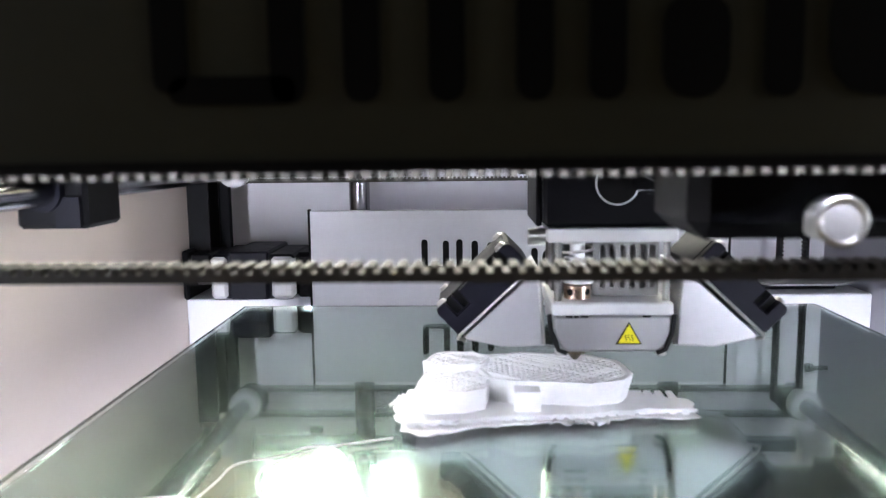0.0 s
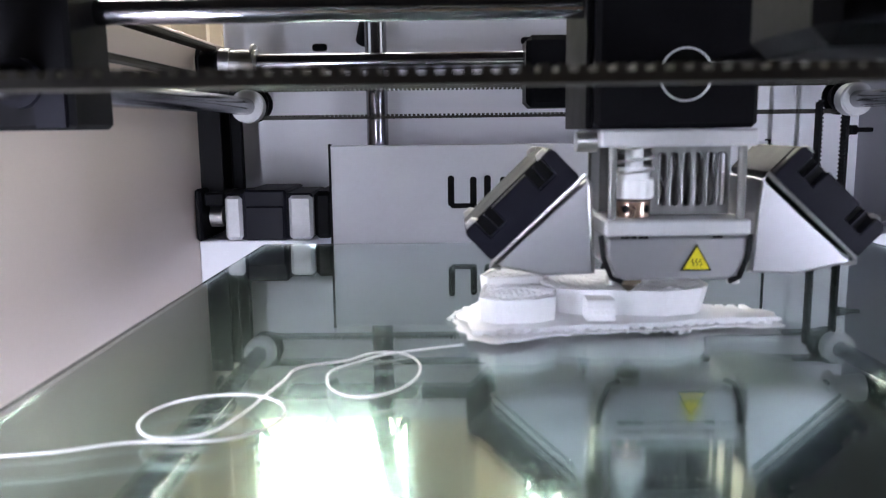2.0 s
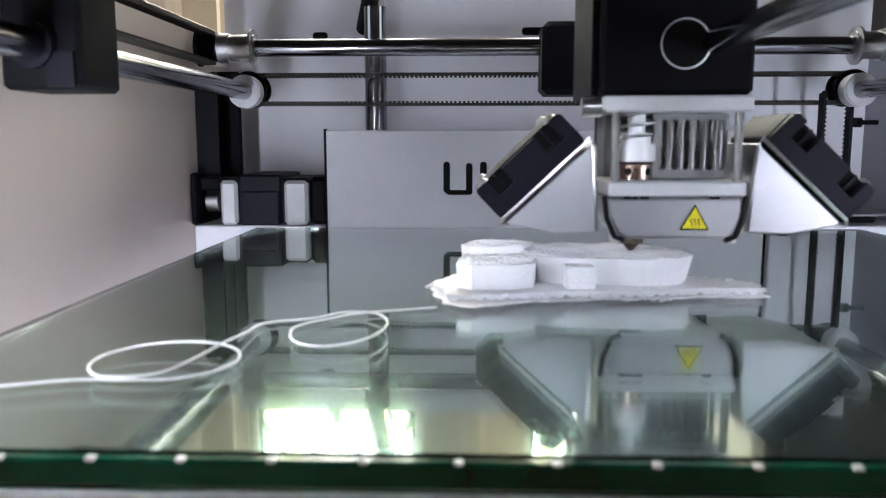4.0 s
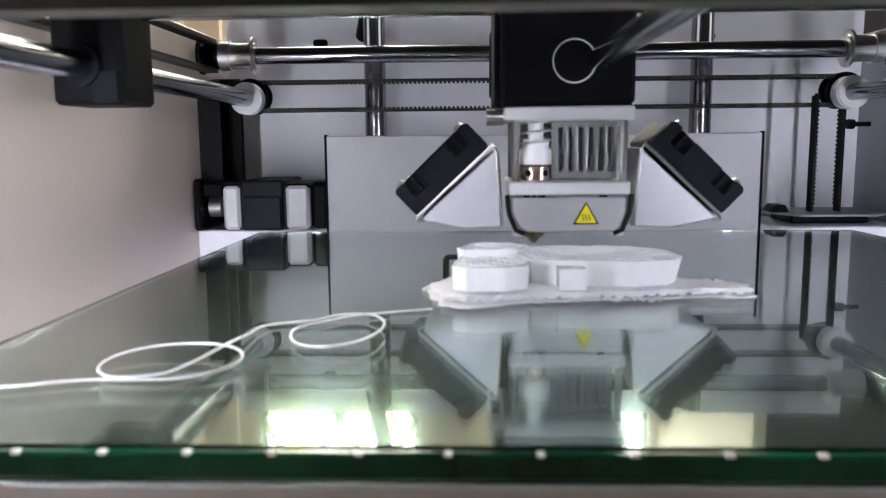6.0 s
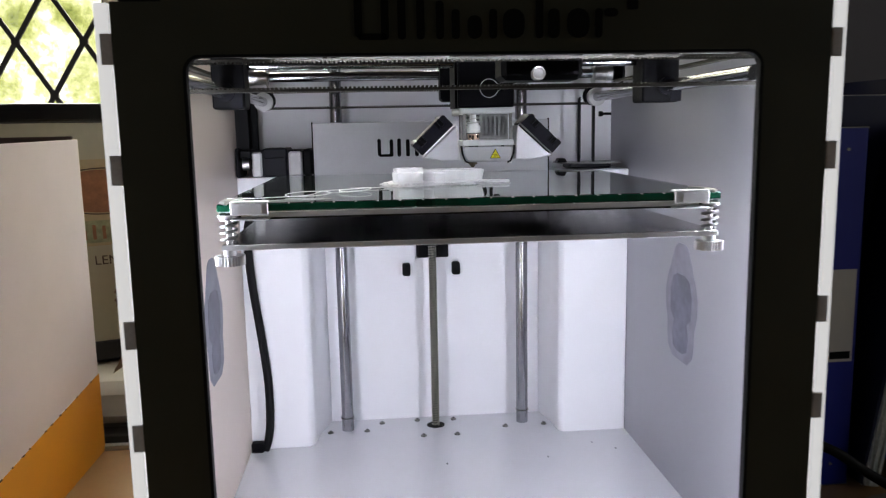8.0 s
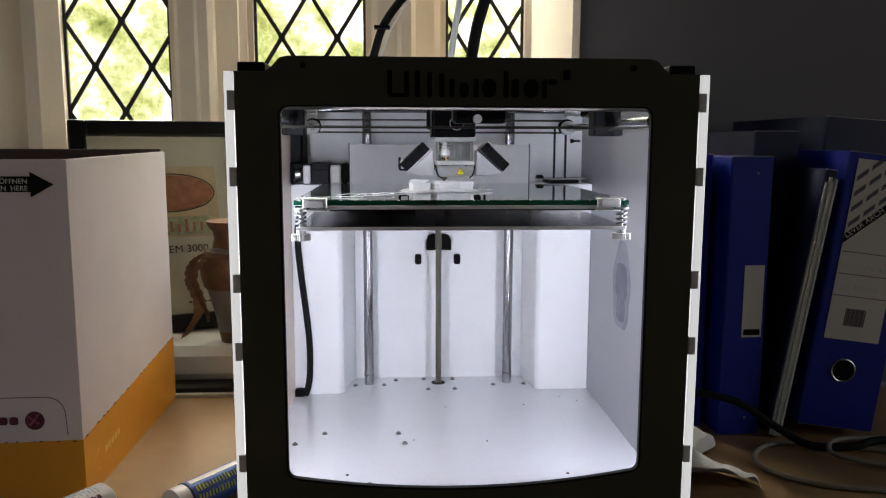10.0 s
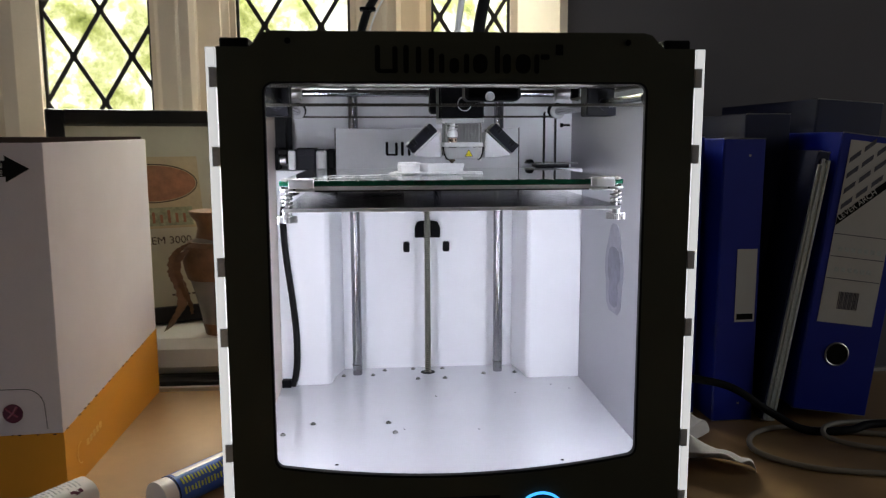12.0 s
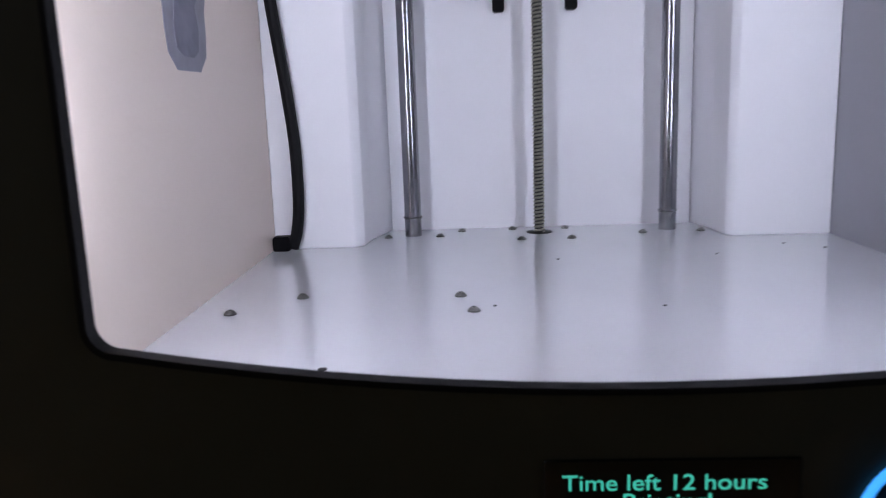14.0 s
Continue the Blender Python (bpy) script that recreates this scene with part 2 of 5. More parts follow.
def prism(bm, pts, axis, a, b, bev=0.0):
    """A flat outline drawn in the two other axes, given thickness from a to b along axis."""
    def at(p, c):
        return {"x": (c, p[0], p[1]), "y": (p[0], c, p[1]), "z": (p[0], p[1], c)}[axis]
    va = [bm.verts.new(at(p, a)) for p in pts]
    vb = [bm.verts.new(at(p, b)) for p in pts]
    fs = [bm.faces.new(va), bm.faces.new(vb[::-1])]
    k = len(pts)
    for i in range(k):
        fs.append(bm.faces.new((va[i], vb[i], vb[(i + 1) % k], va[(i + 1) % k])))
    bmesh.ops.recalc_face_normals(bm, faces=fs)
    if bev:
        bmesh.ops.bevel(bm, geom=list({e for f in fs for e in f.edges}), offset=bev, segments=1, affect="EDGES")
    return bm


def prismm(pts, axis, a, b, bev=0.0):
    return prism(bmesh.new(), pts, axis, a, b, bev)


def smooth_path(pts, n=12):
    """Catmull-Rom through the points."""
    ps = [Vector(p) for p in pts]
    ps = [2 * ps[0] - ps[1]] + ps + [2 * ps[-1] - ps[-2]]
    out = []
    for i in range(1, len(ps) - 2):
        a, b, c, d = ps[i - 1:i + 3]
        for k in range(n):
            t = k / n
            out.append(0.5 * (2 * b + (c - a) * t + (2 * a - 5 * b + 4 * c - d) * t * t + (3 * b - a - 3 * c + d) * t ** 3))
    out.append(ps[-2])
    return out


def tube(bm, pts, r, seg=14, close=False):
    """A round tube along a line of points."""
    ps = [Vector(p) for p in pts]
    rings, side = [], Vector((0.31, 0.17, 0.93))
    for i, p in enumerate(ps):
        d = (ps[min(i + 1, len(ps) - 1)] - ps[max(i - 1, 0)]).normalized()
        side = (side - d * side.dot(d)).normalized()
        up = d.cross(side)
        rings.append([bm.verts.new(p + r * (math.cos(a) * side + math.sin(a) * up)) for a in [2 * math.pi * k / seg for k in range(seg)]])
    for a, b in zip(rings, rings[1:]):
        for k in range(seg):
            bm.faces.new((a[k], a[(k + 1) % seg], b[(k + 1) % seg], b[k]))
    bm.faces.new(rings[0][::-1])
    bm.faces.new(rings[-1])
    return bm


def helix(bm, x, y, z0, z1, R, r, turns, seg=14, steps=18):
    n = int(turns * steps)
    return tube(bm, [(x + R * math.cos(2 * math.pi * i / steps), y + R * math.sin(2 * math.pi * i / steps), z0 + (z1 - z0) * i / n) for i in range(n + 1)], r, seg)


def finish(name, bm, material, angle=27):
    me = bpy.data.meshes.new(name)
    bmesh.ops.recalc_face_normals(bm, faces=bm.faces)
    bm.to_mesh(me)
    bm.free()
    for p in me.polygons:
        p.use_smooth = True
    me.set_sharp_from_angle(angle=radians(angle))
    me.materials.append(M[material])
    return me


def part(name, bm, material, parent, label="", kind=""):
    ob = new(name, finish(name, bm, material))
    ob.parent = parent
    return tagged(ob, label=label, kind=kind)


def thing(name, bm, material, label, category, group="", kind=""):
    return tagged(new(name, finish(name, bm, material)), label, category, group, kind)


def holder(name, label, category, at=(0, 0, 0), group=""):
    ob = new(name)
    ob.location = at
    ob.empty_display_size = 0.02
    return tagged(ob, label, category, group)


def round_rect(x0, x1, z0, z1, r, seg=6, sag=0.0, n=16):
    """Outline of a rounded rectangle whose lower edge bows down by sag."""
    pts = []
    for cx, cz, a0 in ((x1 - r, z1 - r, 0), (x0 + r, z1 - r, 90), (x0 + r, z0 + r, 180)):
        pts += [(cx + r * math.cos(radians(a0 + 90 * k / seg)), cz + r * math.sin(radians(a0 + 90 * k / seg))) for k in range(seg + 1)]
    for k in range(1, n):
        u = k / n
        pts.append((x0 + r + (x1 - x0 - 2 * r) * u, z0 - sag * 4 * u * (1 - u)))
    pts += [(x1 - r + r * math.cos(radians(270 + 90 * k / seg)), z0 + r + r * math.sin(radians(270 + 90 * k / seg))) for k in range(seg + 1)]
    return pts


def plate_with_hole(outer, inner, y0, y1):
    """An upright sheet from y0 to y1 with one opening through it."""
    bm = bmesh.new()
    es = []
    for loop in (outer, inner):
        vs = [bm.verts.new((x, y0, z)) for x, z in loop]
        es += [bm.edges.new((vs[i], vs[(i + 1) % len(vs)])) for i in range(len(vs))]
    bmesh.ops.triangle_fill(bm, use_beauty=True, use_dissolve=False, edges=es)
    g = bmesh.ops.extrude_face_region(bm, geom=list(bm.faces))
    bmesh.ops.translate(bm, verts=[v for v in g["geom"] if isinstance(v, bmesh.types.BMVert)], vec=(0, y1 - y0, 0))
    return bm


def words(name, body, size, material, m, parent=None, depth=0.0002, align="LEFT", label=""):
    """Lettering in the built-in face as a mesh."""
    cu = bpy.data.curves.new(name, "FONT")
    cu.body, cu.size, cu.extrude, cu.align_x = body, size, depth, align
    tmp = bpy.data.objects.new(name, cu)
    scene.collection.objects.link(tmp)
    me = bpy.data.meshes.new_from_object(tmp.evaluated_get(bpy.context.evaluated_depsgraph_get()))
    bpy.data.objects.remove(tmp)
    bpy.data.curves.remove(cu)
    me.materials.clear()
    me.materials.append(M[material])
    ob = new(name, me)
    ob.parent = parent
    ob.matrix_local = m
    return tagged(ob, label=label)


# ---- the room ----
def room():
    WX0, WX1, WY = -0.66, 0.215, 0.60      # recess of the window in the wall
    desk = thing("desk_top", boxm(-1.4, 1.4, -0.9, 0.40, -0.03, 0.0, 0.002), "wood", "pale beech desk top under the printer", "desk")
    for x in (-1.3, 1.3):
        for y in (-0.8, 0.32):
            part("leg", boxm(x - 0.03, x + 0.03, y - 0.03, y + 0.03, -0.74, -0.03), "alu_dark", desk)
    part("edge_strip", boxm(-1.4, 1.4, 0.4, 0.408, -0.03, 0.004), "alu", desk, "metal strip along the desk's back edge")
    thing("floor", boxm(-2.5, 2.5, -3.2, 1.0, -0.80, -0.74), "plaster", "grey floor of the room", "floor", kind="structure")
    bm = bmesh.new()
    box(bm, -2.5, WX0 - 0.52, WY, 0.95, -0.74, 2.0)
    box(bm, 0.215, 2.5, WY, 0.95, -0.74, 2.0)
    box(bm, WX0 - 0.52, 0.215, WY, 0.95, 1.55, 2.0)
    box(bm, WX0 - 0.52, 0.215, 0.50, 0.95, -0.74, -0.02)
    thing("wall_north", bm, "plaster", "grey painted wall around the window", "wall", kind="structure")
    thing("wall_south", boxm(-2.5, 2.5, -3.2, -3.1, -0.74, 2.0), "plaster", "grey painted wall", "wall", kind="structure")
    # opening left for the added east fill lamp
    bm = bmesh.new()
    box(bm, 2.5, 2.6, -3.2, -1.35, -0.74, 2.0)
    box(bm, 2.5, 2.6, -0.15, 0.95, -0.74, 2.0)
    box(bm, 2.5, 2.6, -1.35, -0.15, -0.74, 0.15)
    box(bm, 2.5, 2.6, -1.35, -0.15, 1.35, 2.0)
    thing("wall_east", bm, "plaster", "grey painted wall", "wall", kind="structure")
    # opening left for the assumed west daylight
    bm = bmesh.new()
    box(bm, -1.5, -1.41, -3.2, -0.95, -0.74, 2.0)
    box(bm, -1.5, -1.41, 0.10, 0.60, -0.74, 2.0)
    box(bm, -1.5, -1.41, -0.95, 0.10, -0.74, 0.03)
    box(bm, -1.5, -1.41, -0.95, 0.10, 1.0, 2.0)
    thing("wall_west", bm, "plaster", "grey painted wall", "wall", kind="structure")
    thing("ceiling", boxm(-2.6, 2.6, -3.2, 0.95, 2.0, 2.1), "plaster", "plain ceiling", "ceiling", kind="structure")
    sill = thing("sill", boxm(-1.17, 0.215, 0.465, 0.90, 0.0, 0.048, 0.012), "sill", "white glossy window sill", "sill", kind="structure")
    # dark strip puts the shade of the gap behind the desk in as colour
    part("gap_shade_strip", boxm(-1.17, 0.215, 0.440, 0.466, -0.02, 0.0, 0.001), "lead", sill)
    # splayed reveals
    thing("trim", prismm([(0.186, 0.90), (0.216, 0.90), (0.2165, 0.58), (0.205, 0.58)], "z", 0.048, 1.55), "cream", "cream painted splayed reveal", "trim", kind="structure")
    thing("trim", prismm([(-0.68, 0.90), (-0.71, 0.90), (-1.19, 0.58), (-1.16, 0.58)], "z", 0.048, 1.55), "cream", "cream painted splayed reveal", "trim", kind="structure")
    # window: three lights between moulded mullions, diamonds of leaded glass
    GY, ZB, ZT = 0.87, 0.335, 1.45
    lights = [(-0.635, -0.450, -0.584, 0.456), (-0.304, -0.106, -0.256, 0.510), (0.037, 0.179, 0.151, 0.528)]
    win = holder("window_1", "three-light leaded window with cream mullions", "window", (-0.22, GY, ZB))
    win["kind"] = "structure"

    def wpart(name, bm, m, label=""):
        bmesh.ops.translate(bm, verts=bm.verts, vec=(0.22, -GY, -ZB))
        return part(name, bm, m, win, label)
    for x0, x1 in ((-0.70, -0.635), (-0.450, -0.304), (-0.106, 0.037), (0.179, 0.23)):
        bm = bmesh.new()
        c, h = (x0 + x1) / 2, (x1 - x0) / 2
        steps = [(x0, 0.88), (x0, 0.856), (x0 + 0.010, 0.856), (x0 + 0.010, 0.848), (x0 + 0.022, 0.840), (x0 + 0.022, 0.828), (c - 0.016, 0.815), (c - 0.016, 0.796), (c - 0.008, 0.788),
                 (c + 0.008, 0.788), (c + 0.016, 0.796), (c + 0.016, 0.815), (x1 - 0.022, 0.828), (x1 - 0.022, 0.840), (x1 - 0.010, 0.848), (x1 - 0.010, 0.856), (x1, 0.856), (x1, 0.88)]
        if h < 0.04:
            steps = [(x0, 0.88), (x0, 0.85), (c, 0.83), (x1, 0.85), (x1, 0.88)]
        prism(bm, steps, "z", 0.048, 1.55)
        wpart("mullion", bm, "cream")
    wpart("bottom_rail", boxm(-0.70, 0.23, 0.852, 0.88, 0.048, ZB, 0.003), "cream")
    wpart("top_rail", boxm(-0.70, 0.23, 0.852, 0.88, ZT, 1.55, 0.003), "cream")
    W, H = 0.0985, 0.157
    for x0, x1, cx, cz in lights:
        pane = wpart("pane", boxm(x0, x1, GY, GY + 0.003, ZB, ZT), "pane")
        pane.visible_shadow = False
        bm = bmesh.new()
        for s in (1, -1):
            for k in range(-16, 17):
                # line: z = cz + s*(x-cx-k*W)*H/W
                za, zb = cz + s * (x0 - cx - k * W) * H / W, cz + s * (x1 - cx - k * W) * H / W
                lo, hi = max(min(za, zb), ZB), min(max(za, zb), ZT)
                if hi - lo < 0.004:
                    continue
                xa = cx + k * W + s * (lo - cz) * W / H
                xb = cx + k * W + s * (hi - cz) * W / H
                a, b = Vector((xa, GY - 0.002, lo)), Vector((xb, GY - 0.002, hi))
                n = Vector((-(b - a).z, 0, (b - a).x)).normalized() * 0.0036
                d = Vector((0, 0.0035, 0))
                vs = [bm.verts.new(p) for p in (a - n, a + n, b + n, b - n, a - n - d, a + n - d, b + n - d, b - n - d)]
                for f in ((0, 1, 2, 3), (7, 6, 5, 4), (0, 4, 5, 1), (1, 5, 6, 2), (2, 6, 7, 3), (3, 7, 4, 0)):
                    bm.faces.new([vs[i] for i in f])
        for i in range(-16, 17):                      # solder blobs at the crossings
            for j in range(-16, 17):
                x, z = cx + (i + j) * W / 2, cz + (i - j) * H / 2
                if x0 + 0.005 < x < x1 - 0.005 and ZB + 0.005 < z < ZT - 0.005:
                    cyl(bm, (x, GY - 0.0065, z), (x, GY - 0.001, z), 0.0062, 10)
        for xa, xb in ((x0, x0 + 0.005), (x1 - 0.005, x1)):
            box(bm, xa, xb, GY - 0.006, GY - 0.0005, ZB, ZT)
        box(bm, x0, x1, GY - 0.006, GY - 0.0005, ZB, ZB + 0.005)
        wpart("lead_lattice", bm, "lead", "dark lead cames in diamonds")
    bm = bmesh.new()
    vs = [bm.verts.new(p) for p in ((-9, 7, -3), (9, 7, -3), (9, 7, 8), (-9, 7, 8))]
    bm.faces.new(vs)
    thing("backdrop", bm, "garden", "bright sunlit garden trees outside", "garden", kind="structure")
    thing("ground", boxm(-9, 9, 1.0, 7.0, -3.1, -3.0), "plaster", "ground outside", "ground", kind="structure")


room()


# ---- the printer ----
CX = -0.003                                  # middle of the machine's inside
FLOOR_Z, BACK_Y = 0.037, 0.352
ROD_Y, ROD_X = 0.341, 0.361                  # heights of the rods along y and along x
YL, YR, XF, XB = -0.147, 0.140, 0.032, 0.300
printer = holder("desktop_printer", "desktop 3D printer with dark front panel and lit interior, printing", "3D printer")


def screw_head(bm, x, y, z, r=0.0028):
    cyl(bm, (x, y, z), (x, y, z + 0.0008), r, 14)
    cyl(bm, (x, y, z + 0.0008), (x, y, z + 0.0019), r * 0.9, 14, r * 0.55)


# strokes of the machine's black mark, as plain upright bars: middle, half width, foot, head (shares of the length and height)
MARK = [(0.045, 0.014, 0.06, 1.0), (0.095, 0.052, 0.0, 0.15), (0.140, 0.014, 0.0, 0.96), (0.200, 0.0145, 0.0, 1.0), (0.268, 0.0145, 0.0, 0.95), (0.338, 0.0145, 0.0, 0.90), (0.395, 0.0145, 0.0, 0.7),
        (0.464, 0.026, 0.0, 0.55), (0.532, 0.0145, 0.0, 0.7), (0.607, 0.040, 0.0, 0.70), (0.702, 0.014, 0.0, 1.0), (0.755, 0.022, 0.0, 0.70), (0.846, 0.042, 0.0, 0.70), (0.922, 0.014, 0.0, 0.7),
        (0.968, 0.026, 0.50, 0.70)]


def mark(parent, x0, x1, z0, z1, y, name="mark_bar"):
    w, h = x1 - x0, z1 - z0
    for c, hw, a, b in MARK:
        pts = round_rect(x0 + w * (c - hw), x0 + w * (c + hw), z0 + h * a, z0 + h * b, min(w * hw, h * (b - a) / 2) * 0.9, 3, 0, 2)
        part(name, prismm(pts, "y", y, y - 0.0006), "ink", parent)


def printer_frame():
    outer = [(-0.1715, 0.0), (0.1715, 0.0), (0.1715, 0.375), (0.149, 0.375), (0.145, 0.378), (0.139, 0.3845), (0.133, 0.386), (-0.133, 0.386), (-0.139, 0.3845), (-0.145, 0.378), (-0.149, 0.375), (-0.1715, 0.375)]
    inner = round_rect(-0.1400, 0.1362, 0.0655, 0.3503, 0.0075, 6, 0.011)
    front = part("front_panel", plate_with_hole(outer, inner, 0.0, 0.005), "panel", printer, "dark front panel with a black mark")
    front.matrix_local = Matrix.Translation((-0.057, -0.004, 0.324)) @ Matrix.Diagonal((0.993, 1, 0.993, 1)) @ Matrix.Translation((0.057, 0, -0.324))
    lip_in = round_rect(-0.1392, 0.1354, 0.0663, 0.3498, 0.0068, 6, 0.011)
    lip_out = round_rect(-0.1408, 0.1370, 0.0647, 0.3511, 0.0080, 6, 0.011)
    part("gasket", plate_with_hole(lip_out, lip_in, -0.0006, 0.0040), "rubber", front, "black edge strip round the opening")
    mark(front, -0.0655, 0.0645, 0.3570, 0.3765, 0.0)
    part("mark_bar", prismm(round_rect(0.068, 0.0735, 0.370, 0.3775, 0.001, 3, 0, 2), "y", 0.0, -0.0006), "ink", front)
    for x in (-0.122, 0.121):
        part("bolt", cylm((x, 0.001, 0.379), (x, -0.0012, 0.379), 0.0022, 12), "black", front)
    # display and dial below the opening
    part("display", boxm(-0.031, 0.030, -0.0008, 0.002, 0.010, 0.0375, 0.0003), "screen", front, "small black display")
    wide = Matrix.Diagonal((1.12, 1, 1, 1))
    words("display_text", "Time left 12 hours", 0.0058, "glyph", pose(-0.0268, -0.0010, 0.0298, 90, 0, 0) @ wide, front, 0.00005)
    words("display_text", "Printing!", 0.0058, "glyph", pose(-0.0125, -0.0010, 0.0249, 90, 0, 0) @ wide, front, 0.00005)
    bm = bmesh.new()
    tube(bm, [(0.0625 + 0.0185 * math.cos(a), -0.0010, 0.020 + 0.0185 * math.sin(a)) for a in [2 * math.pi * k / 48 for k in range(49)]], 0.0011, 8)
    part("light_ring", bm, "ring_blue", front, "blue glowing ring round the dial")
    bm = cylm((0.0625, 0.003, 0.020), (0.0625, -0.010, 0.020), 0.0165, 40)
    bmesh.ops.bevel(bm, geom=[e for e in bm.edges if all(v.co.y < -0.009 for v in e.verts)], offset=0.001, segments=2, affect="EDGES")
    part("dial", bm, "black", front)
    # side panels, light and shade in their colours, with glowing front edges and dark joints
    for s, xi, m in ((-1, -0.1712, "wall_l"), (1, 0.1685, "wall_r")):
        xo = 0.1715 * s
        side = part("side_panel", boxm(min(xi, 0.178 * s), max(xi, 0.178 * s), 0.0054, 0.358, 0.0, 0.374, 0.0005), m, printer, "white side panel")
        # glows by itself in place of light led through the panel
        part("lit_edge", boxm(min(xo + 0.0004 * s, 0.1785 * s), max(xo + 0.0004 * s, 0.1785 * s), -0.0022, 0.0052, 0.0, 0.3745, 0.0006), "acrylic", side, "frosted acrylic edge, the LED light inside given as its own glow")
        for z in (0.354, 0.299, 0.220, 0.168, 0.080, 0.030):
            part("joint", boxm(min(xo - 0.0006 * s, xo + 0.0050 * s), max(xo - 0.0006 * s, xo + 0.0050 * s), -0.0028, 0.0050, z - 0.007, z + 0.007, 0.0004), "tab", side)
        # worn dark sticker
        yc, zc = 0.171, 0.184
        prof = [(0.045, 0.006), (0.042, 0.012), (0.034, 0.017), (0.026, 0.021), (0.016, 0.027), (0.006, 0.030), (-0.006, 0.029), (-0.016, 0.025), (-0.026, 0.025), (-0.036, 0.023), (-0.043, 0.014)]
        bm = prismm([(yc + w, zc + z) for z, w in prof] + [(yc - w, zc + z) for z, w in prof[::-1]], "x", xi + 0.0002 * s, xi - 0.0003 * s)
        sticker = part("sticker", bm, "worn", side, "worn dark sticker")
        core = [(0.022, 0.007), (0.019, 0.015), (0.008, 0.020), (-0.008, 0.019), (-0.014, 0.012), (-0.024, 0.015), (-0.034, 0.013), (-0.037, 0.006)]
        bm = prismm([(yc + w, zc + z) for z, w in core] + [(yc - w, zc + z) for z, w in core[::-1]], "x", xi - 0.0002 * s, xi - 0.0005 * s)
        part("print_patch", bm, "worn_dark", sticker, "darker rubbed print")
        # LED strip behind the front panel
        xs = xi - 0.0035 * s
        part("led_strip", boxm(min(xi, xs), max(xi, xs), 0.0075, 0.0105, 0.077, 0.347), "led", side, "white LED strip")
        part("corner_cap", boxm(min(0.150 * s, 0.170 * s), max(0.150 * s, 0.170 * s), 0.0055, 0.040, 0.3745, 0.382, 0.001), "black", printer)
    back = part("back_panel", boxm(-0.1712, 0.1685, BACK_Y, 0.358, 0.0, 0.395), "white_sheet", printer, "white rear sheet")
    # black spool hooks through the rear sheet
    part("hook", prismm([(CX - 0.0155, 0.196), (CX + 0.0145, 0.196), (CX + 0.0145, 0.208), (CX + 0.0115, 0.2145), (CX + 0.006, 0.216), (CX - 0.008, 0.216), (CX - 0.013, 0.2145), (CX - 0.0155, 0.208)], "y", BACK_Y, BACK_Y - 0.006, 0.0008), "black", back, "black plastic spool holder")
    for x in (-0.0285, 0.0185):
        part("hook", prismm(round_rect(x - 0.0038, x + 0.0038, 0.179, 0.191, 0.002, 4, 0, 2), "y", BACK_Y, BACK_Y - 0.006), "black", back)
    for x, z, w in ((-0.120, 0.373, 0.004), (-0.005, 0.375, 0.008), (0.085, 0.374, 0.006)):
        part("slot", prismm(round_rect(x - w, x + w, z - 0.002, z + 0.002, 0.0018, 4, 0, 2), "y", BACK_Y, BACK_Y - 0.0008), "black", back)
    floor_plate = part("floor_plate", boxm(-0.1712, 0.1685, 0.0055, BACK_Y, FLOOR_Z - 0.002, FLOOR_Z), "floor_sheet", printer, "glossy white floor sheet with screws")
    for x, y in ((-0.079, 0.049), (0.084, 0.044), (-0.153, 0.142), (-0.127, 0.168), (-0.054, 0.165), (-0.048, 0.139), (-0.070, 0.322), (-0.056, 0.340), (-0.018, 0.304), (0.013, 0.304), (0.060, 0.318), (0.097, 0.319), (-0.104, 0.322), (0.013, 0.342), (-0.022, 0.343)):
        bm = bmesh.new()
        screw_head(bm, x, y, FLOOR_Z)
        sc = part("screw", bm, "screw", floor_plate)
        part("socket", cylm((x, y, FLOOR_Z + 0.0015), (x, y, FLOOR_Z + 0.00195), 0.0012, 6), "ink", sc)
    for x, y in ((-0.099, 0.070), (0.094, 0.063), (-0.002, 0.241), (0.032, 0.141), (0.085, 0.245), (0.130, 0.27), (0.147, 0.255), (-0.039, 0.147)):
        r = 0.0016 if y < 0.1 else 0.0009
        part("hole", cylm((x, y, FLOOR_Z - 0.001), (x, y, FLOOR_Z + 0.0002), r, 12), "ink", floor_plate)
    part("hole", cylm((-0.005, 0.330, FLOOR_Z - 0.001), (-0.005, 0.330, FLOOR_Z + 0.0003), 0.0085, 20), "ink", floor_plate)
    # folded white covers in the rear corners
    part("corner_cover", prismm([(-0.171, 0.292), (-0.121, 0.292), (-0.1155, 0.297), (-0.1135, 0.318), (-0.104, BACK_Y), (-0.171, BACK_Y)], "z", FLOOR_Z, 0.278, 0.0007), "white_sheet", printer, "folded white corner cover")
    part("corner_cover", prismm([(0.1683, 0.297), (0.111, 0.297), (0.1065, 0.302), (0.1045, 0.325), (0.098, BACK_Y), (0.1683, BACK_Y)], "z", FLOOR_Z, 0.278, 0.0007), "white_sheet", printer, "folded white corner cover")
    # upright rods and lead screw
    for x in (-0.088, 0.078):
        rod = part("guide_rod", cylm((x, 0.329, FLOOR_Z), (x, 0.329, 0.384), 0.0055, 28), "chrome", printer, "polished steel rod")
        part("collar", cylm((x, 0.329, FLOOR_Z + 0.012), (x, 0.329, FLOOR_Z + 0.0128), 0.0061, 24), "lead", rod)
    lead = part("lead_screw", cylm((-0.005, 0.330, 0.02), (-0.005, 0.330, 0.262), 0.0030, 18), "lead", printer, "trapezoidal lead screw")
